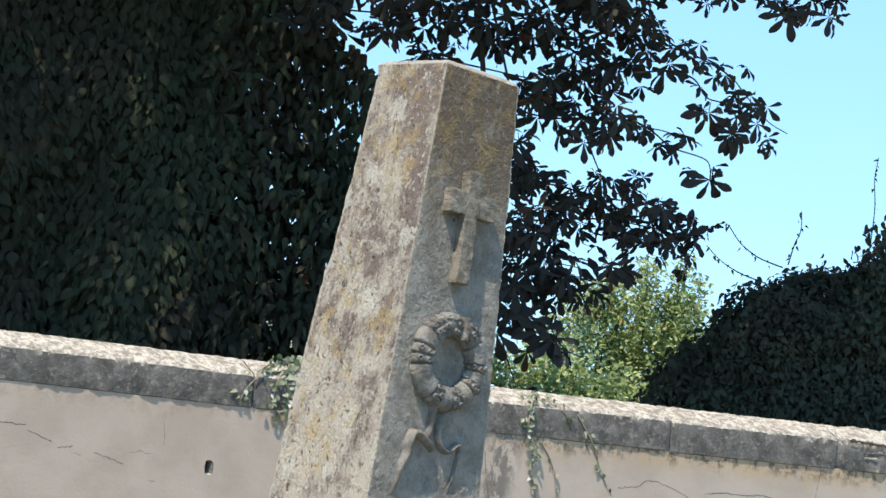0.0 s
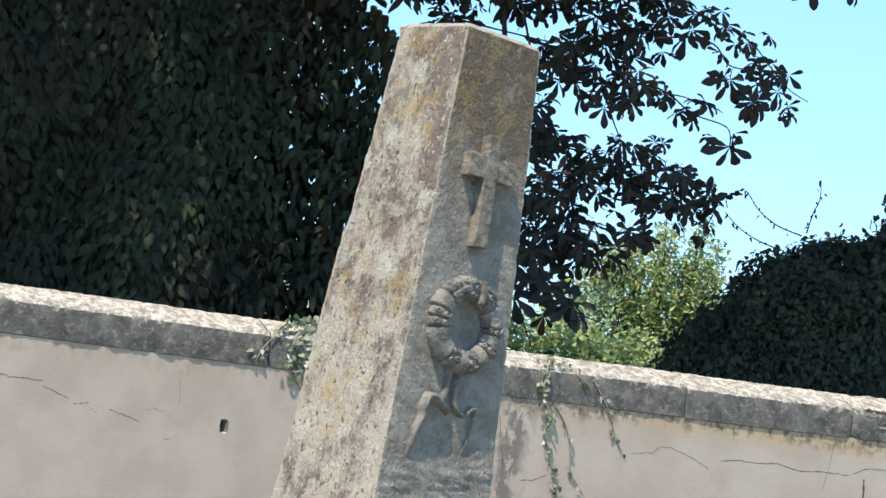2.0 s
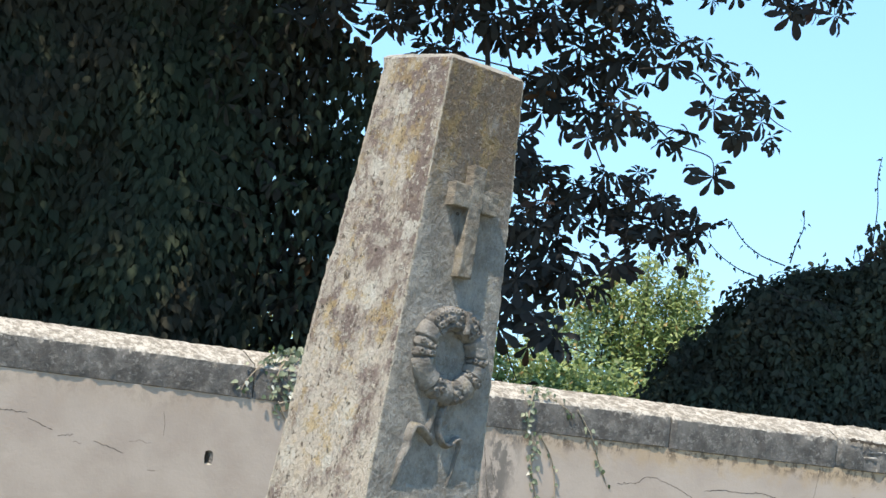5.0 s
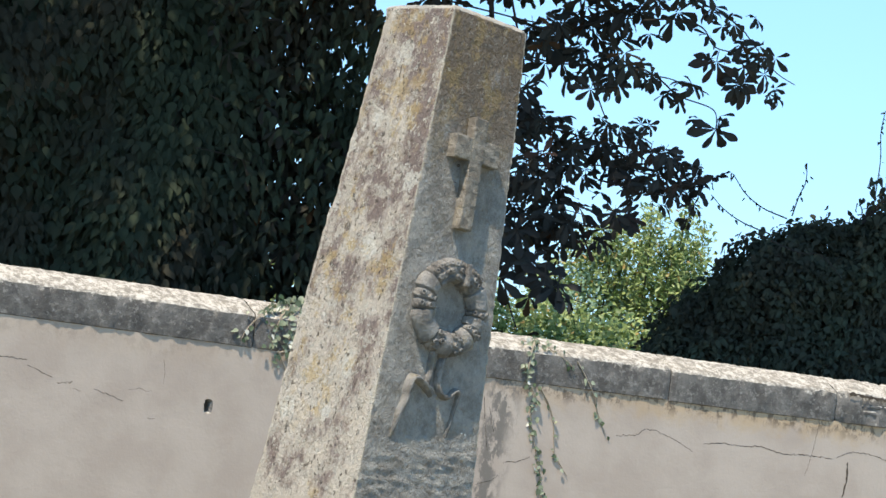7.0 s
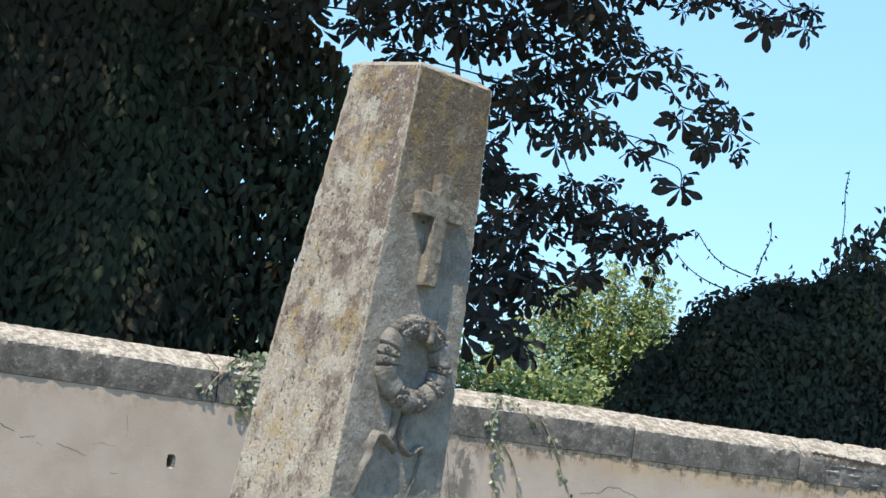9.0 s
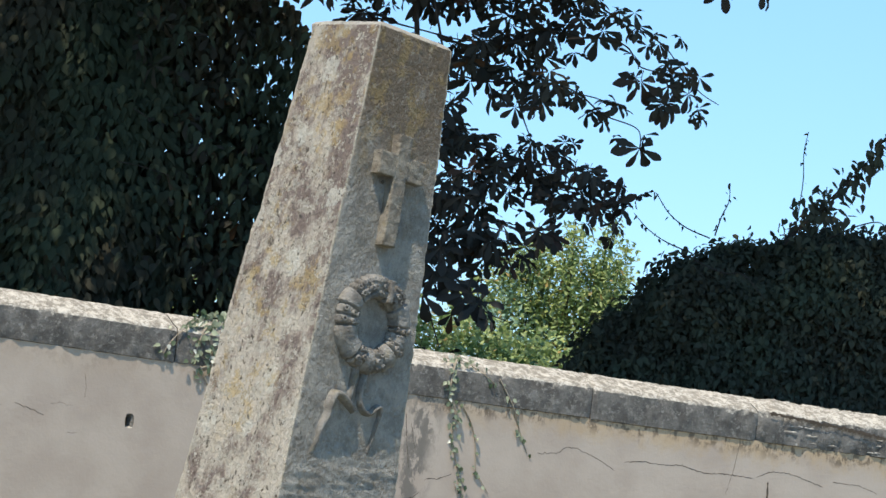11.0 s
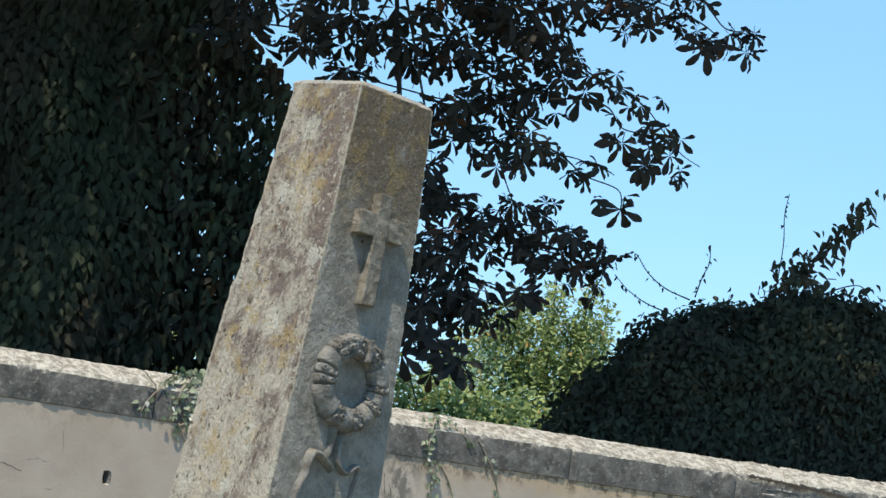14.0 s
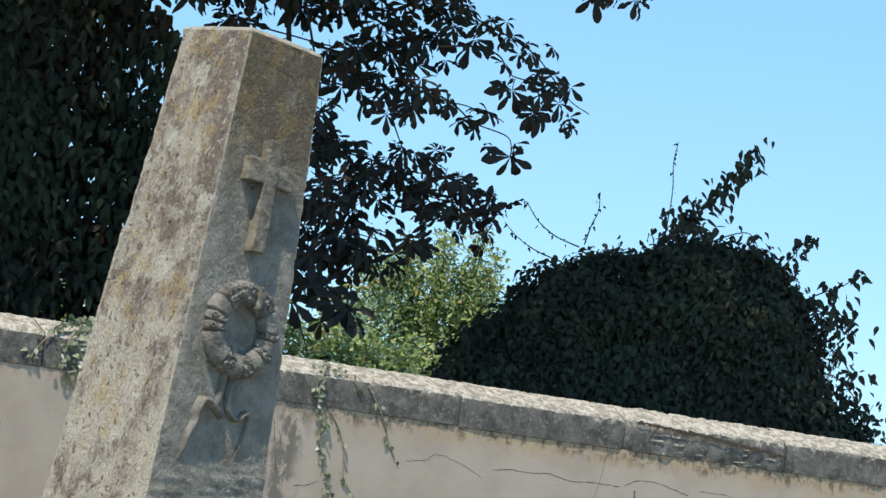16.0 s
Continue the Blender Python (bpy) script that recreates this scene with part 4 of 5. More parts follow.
for i, m in enumerate(hung):
    ob = part("leaf", SPREAD[i % 4], chestnut)
    ob.matrix_basis = Matrix.Translation(-CT) @ m
chosen = [m for m in singles[::-1] if m.translation.x > -1.0][:280]
for m in chosen:
    ob = part("leaf", PALMATE[rng_c.randrange(14)], chestnut)
    ob.matrix_basis = Matrix.Translation(-CT) @ m


GAPS = ((-1.20, 2.66, 0.030), (-1.06, 2.70, 0.026), (-1.13, 2.84, 0.012), (-1.00, 2.95, 0.010), (-1.26, 2.93, 0.008), (-1.15, 3.30, 0.005), (-1.22, 3.58, 0.006), (-1.30, 3.77, 0.022), (-1.07, 4.06, 0.012), (-0.76, 4.07, 0.015), (-1.21, 3.88, 0.004))


def in_gap(x, y, z):
    """Small openings through the thin side of the creeper, where the sky shows."""
    u, v = x / y * 20, 1.6 + (z - 1.6) / y * 20
    return any((u - a) ** 2 + (v - b - 0.05) ** 2 < (r + 0.018) ** 2 for a, b, r in GAPS)


def crown_mesh(poses, seed, outline=LEAFLET):
    """All the other chestnut leaves, joined."""
    nrng, rng = np.random.default_rng(seed), random.Random(seed)
    P, A, U, S = [], [], [], []
    for m in poses:
        place, along, up, size = palmate(rng)
        k = np.array(m.to_3x3())
        P.append(place @ k.T + np.array(m.translation))
        A.append(along @ k.T)
        U.append(up @ k.T)
        S.append(size * m.to_scale().x)
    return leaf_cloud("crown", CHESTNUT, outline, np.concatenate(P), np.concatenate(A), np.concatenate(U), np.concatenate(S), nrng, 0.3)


rest = [m for m in singles if m not in chosen]
rng_u = random.Random(5)
for _ in range(11500):
    # a high crown added over the wall, out of sight, to shade what hangs below it
    x = rng_u.uniform(-10.5, 4.2)
    y = rng_u.uniform(max(15.3, 15.6 + 0.54 * x), 22.5)
    z = 6.7 + 1.4 * rng_u.random() + 0.35 * (y - 15.4) * rng_u.random() + 0.5 * noise.noise(Vector((x, y, 0)))
    rest.append(leaf_pose(Vector((x, y, z)), (rng_u.uniform(-1, 1), -0.2), rng_u, rng_u.uniform(1.1, 1.7)))
for _ in range(170):
    # leaves round the limbs above the boughs
    x = rng_u.uniform(-1.3, 0.7)
    rest.append(leaf_pose(Vector((x, rng_u.uniform(19.2, 20.6), rng_u.uniform(4.55, 5.7))), (rng_u.uniform(-1, 1), -0.3), rng_u, rng_u.uniform(0.8, 1.1)))
for _ in range(520):
    # inner leaves between trunk and boughs
    p = Vector((rng_u.uniform(-1.75, -0.55), rng_u.uniform(20.0, 21.3), rng_u.uniform(2.7, 5.6)))
    if not in_gap(*p) and not (p.x > -1.0 and p.z > 4.0):
        rest.append(leaf_pose(p, (rng_u.uniform(-1, 1), -0.3), rng_u, rng_u.uniform(0.7, 1.0)))
def inside(x, z, loop):
    """Whether a point lies within a closed outline."""
    hit = False
    for (a, b), (c, d) in zip(loop, loop[1:] + loop[:1]):
        if (b > z) != (d > z) and x < a + (z - b) / (d - b) * (c - a):
            hit = not hit
    return hit


# the massed leaves of the hanging boughs, in drifts with sky between them
DRIFTS = (([(-0.95, 4.80), (1.0, 5.0), (1.10, 4.70), (0.92, 4.48), (0.15, 4.42), (-0.55, 4.48)], 46), ([(0.15, 4.45), (0.95, 4.48), (1.06, 4.36), (0.98, 4.14), (0.6, 4.12), (0.18, 3.95)], 24),
          ([(0.22, 3.72), (0.75, 3.73), (1.15, 3.58), (1.36, 3.48), (1.22, 3.34), (0.9, 3.40), (0.55, 3.28), (0.22, 3.15)], 38), ([(0.15, 3.2), (0.52, 3.25), (0.66, 3.02), (0.58, 2.80), (0.15, 2.72)], 20),
          ([(0.15, 4.0), (0.34, 3.98), (0.36, 3.7), (0.15, 3.7)], 6))
massed = []
for loop, n in DRIFTS:
    while n > 0:
        x, z = rng_u.uniform(-1, 1.4), rng_u.uniform(2.5, 5.0)
        if inside(x, z, loop):
            n -= 1
            if noise.noise(Vector((x * 3.1, 4.0, z * 3.1))) > -0.28:
                massed.append(leaf_pose(Vector((x, rng_u.uniform(19.5, 20.2), z + 0.05)), (rng_u.uniform(-1, 1), -0.35), rng_u, rng_u.uniform(0.55, 0.85)))
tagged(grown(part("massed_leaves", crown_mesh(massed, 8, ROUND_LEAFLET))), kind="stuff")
for x0, x1, z0, z1, n in ((0.10, 0.60, 2.95, 3.45, 40), (-0.1, 0.75, 4.2, 4.75, 26), (0.12, 0.45, 2.4, 2.95, 6)):
    # thicker parts of the hanging boughs
    for _ in range(n):
        p = Vector((rng_u.uniform(x0, x1), rng_u.uniform(19.5, 20.4), rng_u.uniform(z0, z1)))
        if noise.noise(p * 2.3) > -0.12:
            rest.append(leaf_pose(p, (rng_u.uniform(-1, 1), -0.3), rng_u, rng_u.uniform(0.7, 1.0)))
tagged(grown(part("crown", crown_mesh(rest, 3), None, "dense dark crown of palmate leaves with an added unseen top for shade")), kind="stuff")


# ---------------------------------------------------------------- creeper curtains and mounds
def scatter_leaves(name, material, outline, places, normals, rng, size, droop=1.0, loose=0.35):
    n = len(places)
    down = np.array((0.0, 0.0, -droop))
    along = normals * 0.35 + down + rng.normal(0, loose, (n, 3))
    up = normals + np.array((0, 0, 0.45)) + rng.normal(0, loose, (n, 3))
    return leaf_cloud(name, material, outline, places, along, up, rng.uniform(size[0], size[1], n), rng)


def curtain_depth(x, z):
    return 19.9 + 0.55 * noise.fractal(Vector((x * 0.9, 3.3, z * 0.7)), 1.0, 2.0, 3) - 0.18 * math.cos(x * 1.4) + 0.10 * (z - 2)


def build_curtain():
    thing = empty("ivy_curtain", Matrix.Translation((-3.2, 20.2, -0.05)))
    tagged(thing, "dense dark creeper hanging over the chestnut trunk", "climbing plant")
    shift = Matrix.Translation((3.2, -20.2, 0.05))
    verts, faces = [], []
    xs, zs = np.linspace(-7.0, -1.62, 46), np.linspace(-0.05, 6.6, 50)
    for z in zs:
        for x in xs:
            fade = max(0.0, (x + 2.1) / 0.5) ** 2
            verts.append((x - 0.22 * max(0, 0.5 * noise.noise(Vector((z, 0, 2)))) , curtain_depth(x, z) + 0.12 + fade * 0.8, z))
    k = len(xs)
    for j in range(len(zs) - 1):
        for i in range(k - 1):
            faces.append((j * k + i, j * k + i + 1, j * k + k + i + 1, j * k + k + i))
    ob = part("inner_growth", mesh_of("inner_growth", verts, faces, CORE, True), thing)
    ob.matrix_parent_inverse = shift
    rng = np.random.default_rng(12)
    # overlapping sprays of drooping leaves
    P, A, U, S = [], [], [], []
    for _ in range(4300):
        x, z = rng.uniform(-6.6, -1.42), rng.uniform(1.6, 6.1)
        out = 0.17 * noise.noise(Vector((x * 1.7, 1.0, z * 1.3))) + 0.10 * rng.random()
        y = curtain_depth(x, z) - out
        lean = rng.normal(0, 0.25)
        for _ in range(10):
            dx, dz = rng.normal(0, 0.085), rng.normal(0, 0.10)
            P.append((x + dx, y + 0.15 * abs(dx) + 0.14 * dz + rng.normal(0, 0.015), z + dz))
            A.append((dx * 3.5 + lean + rng.normal(0, 0.18), -0.22 + rng.normal(0, 0.12), -1.0))
            U.append((dx * 1.5 + rng.normal(0, 0.10), -1.0, 0.40 + rng.normal(0, 0.08)))
            S.append(rng.uniform(0.05, 0.105))
    P, A, U, S = np.array(P), np.array(A), np.array(U), np.array(S)
    for outline, first in ((POINTED, 0), (OVATE, 1), (POINTED, 2)):
        lot = slice(first, None, 3)
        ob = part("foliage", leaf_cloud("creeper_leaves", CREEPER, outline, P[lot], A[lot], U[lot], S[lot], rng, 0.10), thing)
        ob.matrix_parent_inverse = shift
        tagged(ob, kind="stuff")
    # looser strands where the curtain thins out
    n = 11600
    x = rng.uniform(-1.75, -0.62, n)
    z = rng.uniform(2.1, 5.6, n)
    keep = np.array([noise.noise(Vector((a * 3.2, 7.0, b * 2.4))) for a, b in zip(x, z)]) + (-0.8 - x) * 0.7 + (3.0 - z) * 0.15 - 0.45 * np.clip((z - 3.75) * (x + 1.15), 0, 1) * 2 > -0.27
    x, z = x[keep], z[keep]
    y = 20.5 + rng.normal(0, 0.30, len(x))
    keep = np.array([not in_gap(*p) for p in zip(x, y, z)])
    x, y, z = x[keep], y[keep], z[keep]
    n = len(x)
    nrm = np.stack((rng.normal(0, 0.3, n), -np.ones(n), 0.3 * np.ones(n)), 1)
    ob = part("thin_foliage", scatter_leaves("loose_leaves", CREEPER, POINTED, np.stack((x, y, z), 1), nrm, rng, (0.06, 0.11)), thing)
    ob.matrix_parent_inverse = shift
    tagged(ob, kind="stuff")
    # bare stems
    for pts in ([(-1.75, 19.62, 3.32), (-1.6, 19.55, 3.30), (-1.38, 19.6, 3.26)], [(-1.70, 19.6, 3.66), (-1.58, 19.55, 3.60)]):
        ob = part("stem", mesh_of("stem", *tube(spline(pts, 4), 0.0035, 0.002, 5), BARK), thing)
        ob.matrix_parent_inverse = shift


build_curtain()

MX = [0.85, 1.27, 1.55, 1.92, 2.27, 2.63, 2.95, 3.16, 3.36, 3.50, 3.62, 3.75, 4.02, 4.12]
MZ = [2.00, 2.38, 2.80, 3.15, 3.29, 3.40, 3.46, 3.46, 3.36, 3.14, 2.86, 2.56, 2.32, 1.7]


def build_mound():
    thing = empty("ivy_mound", Matrix.Translation((2.4, 20.6, -0.05)))
    tagged(thing, "dark rounded creeper-covered bush behind the wall", "bush")
    shift = Matrix.Translation((-2.4, -20.6, 0.05))

    def put(name, me, kind=""):
        ob = part(name, me, thing)
        ob.matrix_parent_inverse = shift
        return tagged(ob, kind=kind)

    def shell(x, a, grow=1.0):
        top = np.interp(x, MX, MZ) * grow * (1 + 0.020 * noise.noise(Vector((x * 3.5, 2.0, 0))) + 0.010 * noise.noise(Vector((x * 11, 5.0, 0))))
        r = 1.0 + 0.07 * noise.fractal(Vector((x * 1.8, a * 1.6, 1)), 1.0, 2.0, 3)
        c, s = math.cos(a), math.sin(a)
        y = 20.6 - 0.95 * r * math.copysign(abs(c) ** 0.6, c)
        return Vector((x, y, max(0.0, top * (abs(s) ** 0.45) * (0.97 + 0.03 * r))))

    verts, faces, k = [], [], 26
    xs = np.linspace(0.78, 4.06, 48)
    for x in xs:
        for j in range(k):
            p = shell(x, math.pi * j / (k - 1), 0.965)
            verts.append((p.x, 20.6 + (p.y - 20.6) * 0.88, p.z - 0.04))
    for i in range(len(xs) - 1):
        for j in range(k - 1):
            faces.append((i * k + j, i * k + j + 1, i * k + k + j + 1, i * k + k + j))
    put("inner_growth", mesh_of("inner_growth", verts, faces, CORE, True))
    rng = np.random.default_rng(31)
    P, N = [], []
    while len(P) < 42000:
        x, a = rng.uniform(0.8, 4.08), rng.uniform(0.02, 2.2)
        p, q, s = shell(x, a), shell(x, a + 0.04), shell(x + 0.03, a)
        if p.z < 1.7:
            continue
        nn = (s - p).cross(q - p)
        nn = nn.normalized() if nn.length > 1e-6 else Vector((0, -1, 0))
        if nn.z < 0:
            nn = -nn
        nn = (nn + Vector((0, -0.5, 0))).normalized()
        d = rng.normal(0.0, 0.04) + 0.16 * noise.noise(Vector((x * 3, a * 4, 0)))
        P.append(p + nn * d)
        N.append(nn)
    for outline, lot in ((POINTED, slice(0, 26000)), (OVATE, slice(26000, None))):
        put("foliage", scatter_leaves("mound_leaves", MOUND, outline, np.array(P[lot]), np.array(N[lot]), rng, (0.03, 0.07), 0.8, 0.5), "stuff")
    # shoots against the sky
    rng2 = random.Random(6)

    def shoot(points, leaves, size, thick=0.006, spread=0.02, material=MOUND):
        pts = spline(points, 8)
        put("shoot", mesh_of("shoot", *tube(pts, thick, 0.0025, 5), BARK))
        pl, al, up, sz = [], [], [], []
        for i in range(leaves):
            p = pts[min(len(pts) - 1, int(len(pts) * (0.06 + 0.94 * (i + rng2.random()) / leaves)))]
            pl.append(p + Vector((rng2.gauss(0, spread), rng2.gauss(0, spread * 1.5), rng2.gauss(0, spread))))
            al.append((rng2.gauss(0.1, 0.6), rng2.gauss(0, 0.5), -0.75 + rng2.gauss(0, 0.35)))
            up.append((rng2.gauss(0, 0.6), -0.8, 0.6))
            sz.append(rng2.uniform(*size))
        put("shoot_foliage", leaf_cloud("shoot_leaves", material, POINTED, np.array(pl), np.array(al), np.array(up), np.array(sz), np.random.default_rng(leaves)), "stuff")

    y = 20.1
    shoot([(2.50, y, 3.35), (2.70, y, 3.60), (2.88, y, 3.82), (3.02, y, 4.0), (3.12, y, 4.08)], 120, (0.05, 0.11), 0.008, 0.050)
    shoot([(2.50, y, 3.38), (2.66, y, 3.55), (2.78, y, 3.64)], 95, (0.05, 0.10), 0.007, 0.085)
    shoot([(2.56, y, 3.45), (2.575, y, 3.75), (2.56, y, 3.95), (2.575, y, 4.09)], 12, (0.02, 0.04), 0.004, 0.006)
    shoot([(2.02, y, 3.33), (1.86, y, 3.38), (1.74, y, 3.46), (1.66, y, 3.56), (1.64, y, 3.58)], 12, (0.02, 0.045), 0.005, 0.010)
    shoot([(1.92, y, 3.22), (1.75, y, 3.27), (1.62, y, 3.34), (1.52, y, 3.43)], 10, (0.02, 0.04), 0.005, 0.008)
    shoot([(2.05, y, 3.35), (2.08, y, 3.48), (2.115, y, 3.58), (2.11, y, 3.70)], 12, (0.025, 0.05), 0.005, 0.012)
    shoot([(2.78, y, 3.42), (2.95, y, 3.52), (3.10, y, 3.56), (3.18, y, 3.46)], 26, (0.05, 0.09), 0.006, 0.04)
    shoot([(3.28, y, 3.28), (3.38, y, 3.42), (3.46, y, 3.54), (3.52, y, 3.56)], 34, (0.05, 0.10), 0.006, 0.03)
    shoot([(3.40, y, 3.10), (3.58, y, 3.22), (3.74, y, 3.30), (3.87, y, 3.40)], 30, (0.06, 0.11), 0.006, 0.03)
    shoot([(3.46, y, 3.0), (3.66, y, 3.12), (3.78, y, 3.10), (3.82, y, 3.0)], 70, (0.05, 0.10), 0.006, 0.06)
    shoot([(3.50, y, 2.85), (3.68, y, 2.90), (3.82, y, 2.80), (3.90, y, 2.66)], 80, (0.04, 0.09), 0.006, 0.06)
    shoot([(3.55, y, 2.70), (3.74, y, 2.72), (3.90, y, 2.60), (3.98, y, 2.42)], 56, (0.04, 0.08), 0.006, 0.05)
    shoot([(3.60, y, 2.50), (3.78, y, 2.60), (3.95, y, 2.50), (4.02, y, 2.34)], 60, (0.04, 0.08), 0.006, 0.05)
    shoot([(3.62, y, 2.40), (3.78, y, 2.50), (3.92, y, 2.52), (4.02, y, 2.42)], 110, (0.04, 0.08), 0.006, 0.08)
    shoot([(3.50, y, 3.02), (3.60, y, 3.12), (3.66, y, 3.06), (3.68, y, 2.92)], 70, (0.05, 0.09), 0.006, 0.07)
    shoot([(3.66, y, 2.58), (3.71, y, 2.68), (3.75, y, 2.80), (3.77, y, 2.88)], 60, (0.018, 0.032), 0.004, 0.018, DRY)
    shoot([(1.75, y - 0.75, 3.16), (2.02, y - 0.85, 3.06), (2.16, y - 0.93, 3.05), (2.30, y - 0.92, 2.92)], 14, (0.03, 0.06), 0.005, 0.01)


build_mound()


# ---------------------------------------------------------------- sunlit shrubs farther back
def build_shrub(name, label, origin, stems, count, size, outline, material, seed, spread):
    thing = empty(name, Matrix.Translation(origin))
    tagged(thing, label, "shrub", group="shrubs behind the wall")
    rng, nrng = random.Random(seed), np.random.default_rng(seed)
    o = Vector(origin)
    branches, P, A, U, S = [], [], [], [], []
    for dx, top, lean, thick in stems:
        pts = spline([(dx * 0.3, 0, 0), (dx * 0.7, rng.uniform(-0.4, 0.4), top * 0.45), (dx, rng.uniform(-0.6, 0.6), top * 0.8), (dx + lean, rng.uniform(-0.6, 0.6), top)], 8)
        branches.append(tube(pts, 0.014, 0.003, 5))
        for i in range(int(count * min(1.0, 0.06 + thick * 0.9))):
            f = 0.35 + 0.65 * rng.random() ** 0.8
            p = pts[min(len(pts) - 1, int(f * (len(pts) - 1)))]
            w = spread * thick * (1.15 - f) + 0.04
            P.append(p + Vector((rng.gauss(0, w), rng.gauss(0, w), rng.gauss(0, w * 0.7))))
            A.append((rng.gauss(0, 0.7), rng.gauss(0, 0.6), 0.35 + rng.gauss(0, 0.5)))
            U.append((rng.gauss(0, 0.6), rng.gauss(-0.4, 0.5), 0.8))
            S.append(rng.uniform(*size))
    for shape in branches:
        part("branch", mesh_of("branch", *shape, BARK), thing)
    tagged(part("foliage", leaf_cloud("shrub_leaves", material, outline, np.array(P), np.array(A), np.array(U), np.array(S), nrng), thing), kind="stuff")


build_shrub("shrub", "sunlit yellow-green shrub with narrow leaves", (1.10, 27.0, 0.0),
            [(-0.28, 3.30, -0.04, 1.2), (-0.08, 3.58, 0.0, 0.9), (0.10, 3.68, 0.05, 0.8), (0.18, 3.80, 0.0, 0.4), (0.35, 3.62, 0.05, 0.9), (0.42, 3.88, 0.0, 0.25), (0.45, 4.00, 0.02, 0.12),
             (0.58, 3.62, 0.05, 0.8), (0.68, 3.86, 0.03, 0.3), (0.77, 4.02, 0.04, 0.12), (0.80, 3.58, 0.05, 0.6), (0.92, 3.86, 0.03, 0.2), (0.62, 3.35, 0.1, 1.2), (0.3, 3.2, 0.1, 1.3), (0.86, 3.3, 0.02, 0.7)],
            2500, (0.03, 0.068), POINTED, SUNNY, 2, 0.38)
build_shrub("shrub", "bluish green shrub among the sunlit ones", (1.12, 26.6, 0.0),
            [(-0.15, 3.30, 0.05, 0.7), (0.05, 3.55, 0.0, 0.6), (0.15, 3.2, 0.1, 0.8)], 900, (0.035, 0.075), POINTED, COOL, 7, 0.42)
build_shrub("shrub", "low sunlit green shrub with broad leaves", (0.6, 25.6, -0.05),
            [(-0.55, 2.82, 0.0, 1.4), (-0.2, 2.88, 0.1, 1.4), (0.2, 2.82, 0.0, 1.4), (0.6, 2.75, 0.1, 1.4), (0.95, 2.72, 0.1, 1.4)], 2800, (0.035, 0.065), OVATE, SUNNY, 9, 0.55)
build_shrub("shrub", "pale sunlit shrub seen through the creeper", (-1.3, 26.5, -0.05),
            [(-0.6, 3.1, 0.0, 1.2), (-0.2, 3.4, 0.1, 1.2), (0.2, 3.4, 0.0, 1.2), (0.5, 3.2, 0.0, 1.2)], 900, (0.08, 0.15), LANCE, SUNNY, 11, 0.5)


# ---------------------------------------------------------------- ivy on the wall
def build_ivy(name, label, strands, leaves, size, seed, spread):
    thing = empty(name, WALL)
    tagged(thing, label, "climbing plant", group="ivy on the wall")
    rng, nrng = random.Random(seed), np.random.default_rng(seed)
    for pts, count, thick in strands:
        line = spline(pts, 8)
        part("stem", mesh_of("stem", *tube(line, thick, thick * 0.5, 5), TWIG), thing)
        for i in range(count):
            p = line[min(len(line) - 1, int(len(line) * (i + rng.random()) / count))]
            q = p + Vector((rng.gauss(0, spread), -abs(rng.gauss(0.002, 0.003)), rng.gauss(0, spread)))
            me = leaf_cloud("ivy_leaf", PALE_IVY, OVATE if rng.random() < 0.7 else POINTED, np.array([q]), np.array([(rng.gauss(0, 0.6), -0.12, -0.6 + rng.gauss(0, 0.4))]),
                            np.array([(rng.gauss(-0.2, 0.35), -1.0, 0.4)]), np.array([rng.uniform(*size)]), nrng)
            part("leaf", me, thing)


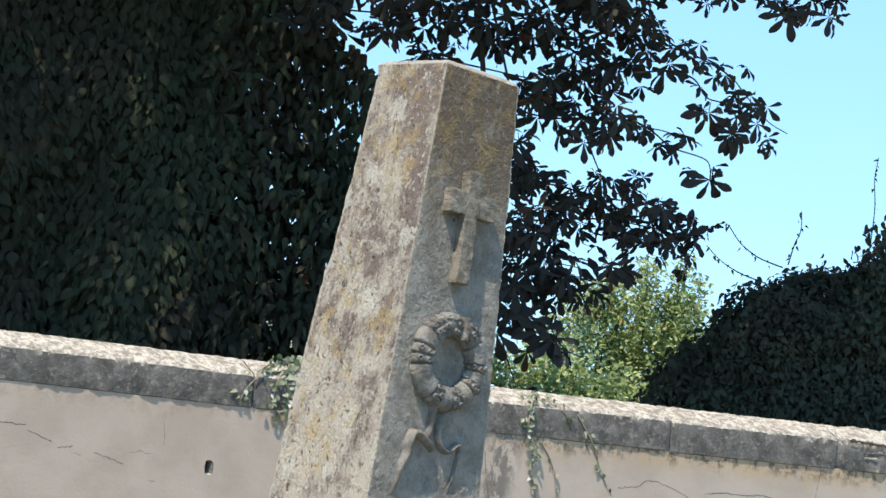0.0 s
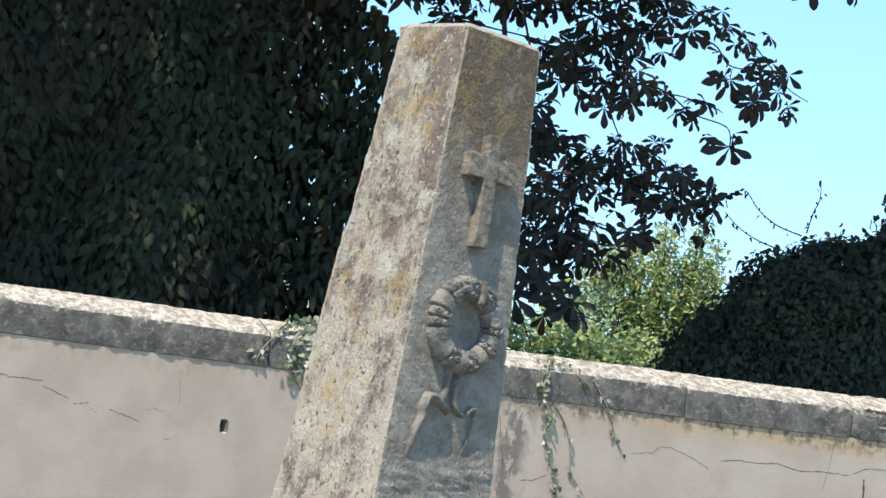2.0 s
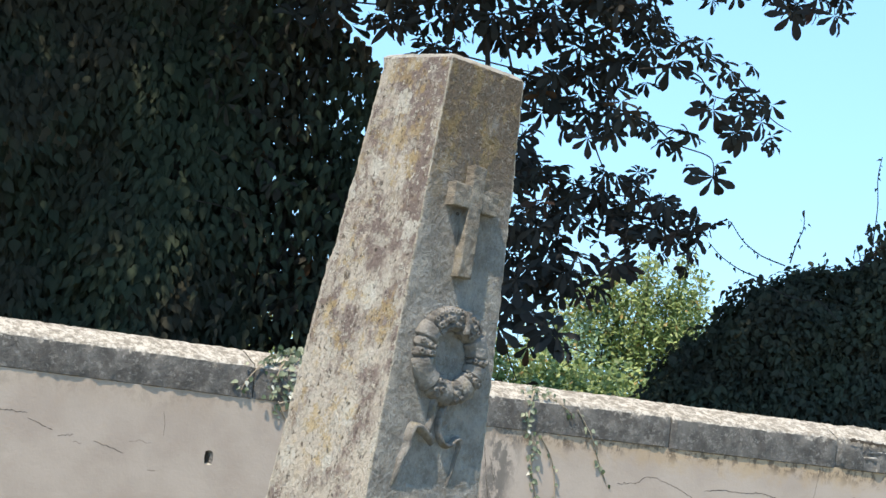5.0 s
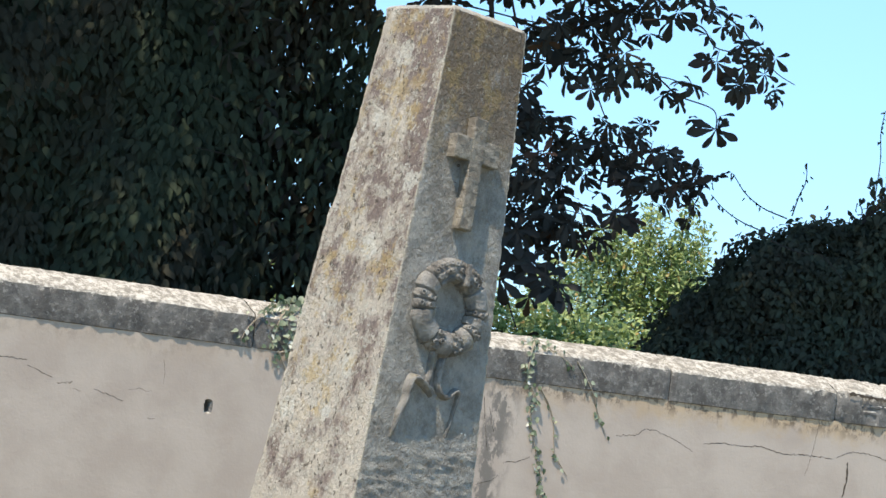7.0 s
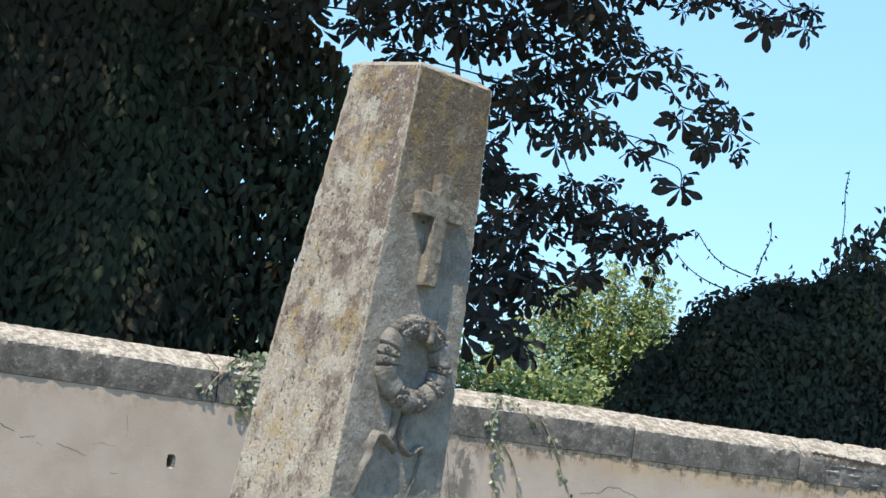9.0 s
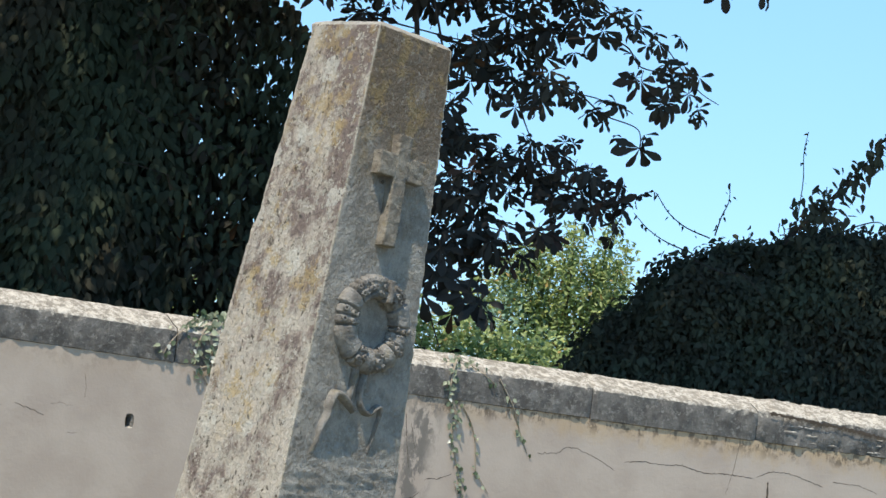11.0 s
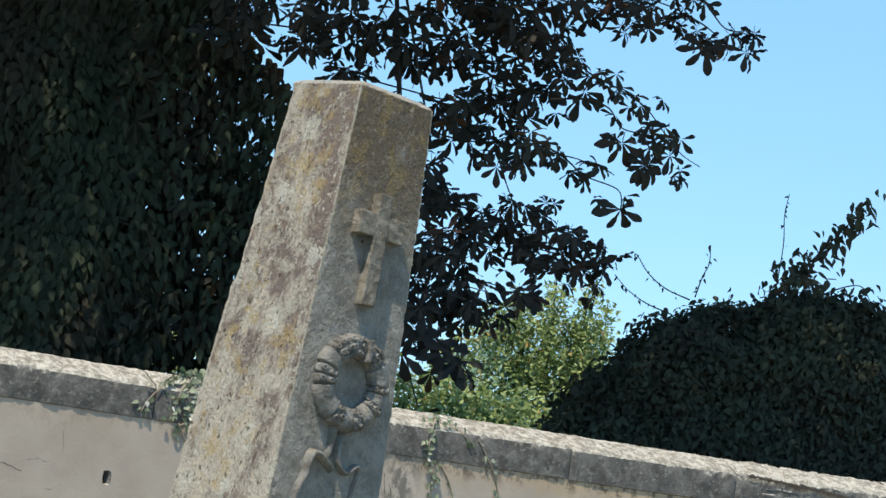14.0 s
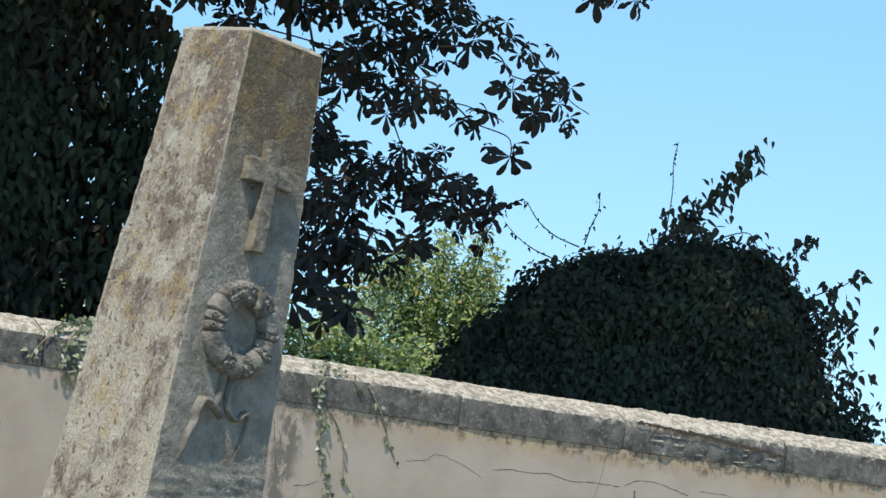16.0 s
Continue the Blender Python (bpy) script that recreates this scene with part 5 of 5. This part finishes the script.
build_ivy("ivy", "variegated ivy tuft hanging over the coping", [
    ([(-0.88, 0.10, 2.27), (-0.95, 0.02, 2.25), (-1.02, -0.014, 2.20), (-1.05, -0.016, 2.10), (-1.05, -0.014, 2.04)], 46, 0.005),
    ([(-0.95, 0.06, 2.26), (-1.05, 0.02, 2.25), (-1.13, -0.014, 2.2), (-1.20, -0.014, 2.12), (-1.23, -0.014, 2.06)], 22, 0.004),
    ([(-0.9, 0.0, 2.23), (-0.92, -0.014, 2.16), (-0.96, -0.016, 2.10), (-0.98, -0.014, 2.05)], 34, 0.004),
    ([(-0.78, 0.14, 2.28), (-0.88, 0.08, 2.27), (-1.0, 0.05, 2.262), (-1.08, 0.02, 2.25)], 44, 0.004),
    ([(-0.80, 0.05, 2.26), (-0.86, -0.012, 2.20), (-0.88, -0.014, 2.12), (-0.86, -0.014, 2.06)], 26, 0.004),
    ([(-0.83, -0.014, 2.07), (-0.92, -0.016, 2.045), (-1.02, -0.016, 2.01)], 4, 0.008),
    ([(-1.02, -0.016, 2.02), (-0.98, -0.008, 1.96), (-0.94, -0.006, 1.90)], 4, 0.006)], 0, (0.022, 0.046), 3, 0.026)
build_ivy("ivy", "thin ivy strand with pale leaves hanging down the wall", [
    ([(0.53, 0.08, 2.26), (0.47, -0.005, 2.23), (0.45, -0.016, 2.13), (0.451, -0.016, 2.04), (0.509, -0.014, 1.94), (0.50, -0.005, 1.82), (0.555, -0.005, 1.66), (0.594, -0.005, 1.54), (0.61, -0.005, 1.40)], 78, 0.006),
    ([(0.42, 0.04, 2.24), (0.50, 0.0, 2.235), (0.58, -0.005, 2.22)], 14, 0.003),
    ([(0.57, 0.02, 2.22), (0.66, -0.014, 2.17), (0.72, -0.016, 2.13)], 8, 0.003)], 0, (0.022, 0.042), 8, 0.016)
build_ivy("ivy", "bare brown ivy runner with few leaves", [
    ([(0.54, -0.005, 2.0), (0.60, -0.005, 1.92), (0.638, -0.005, 1.835), (0.655, -0.005, 1.74), (0.666, -0.005, 1.67), (0.70, -0.005, 1.62), (0.76, -0.005, 1.55)], 9, 0.004)], 0, (0.022, 0.04), 14, 0.012)
build_ivy("ivy", "short dry ivy runner below the coping", [
    ([(0.744, -0.014, 2.165), (0.85, -0.014, 2.025), (0.89, -0.005, 1.95), (0.922, -0.005, 1.88), (0.969, -0.005, 1.793)], 10, 0.004)], 0, (0.022, 0.042), 17, 0.012)
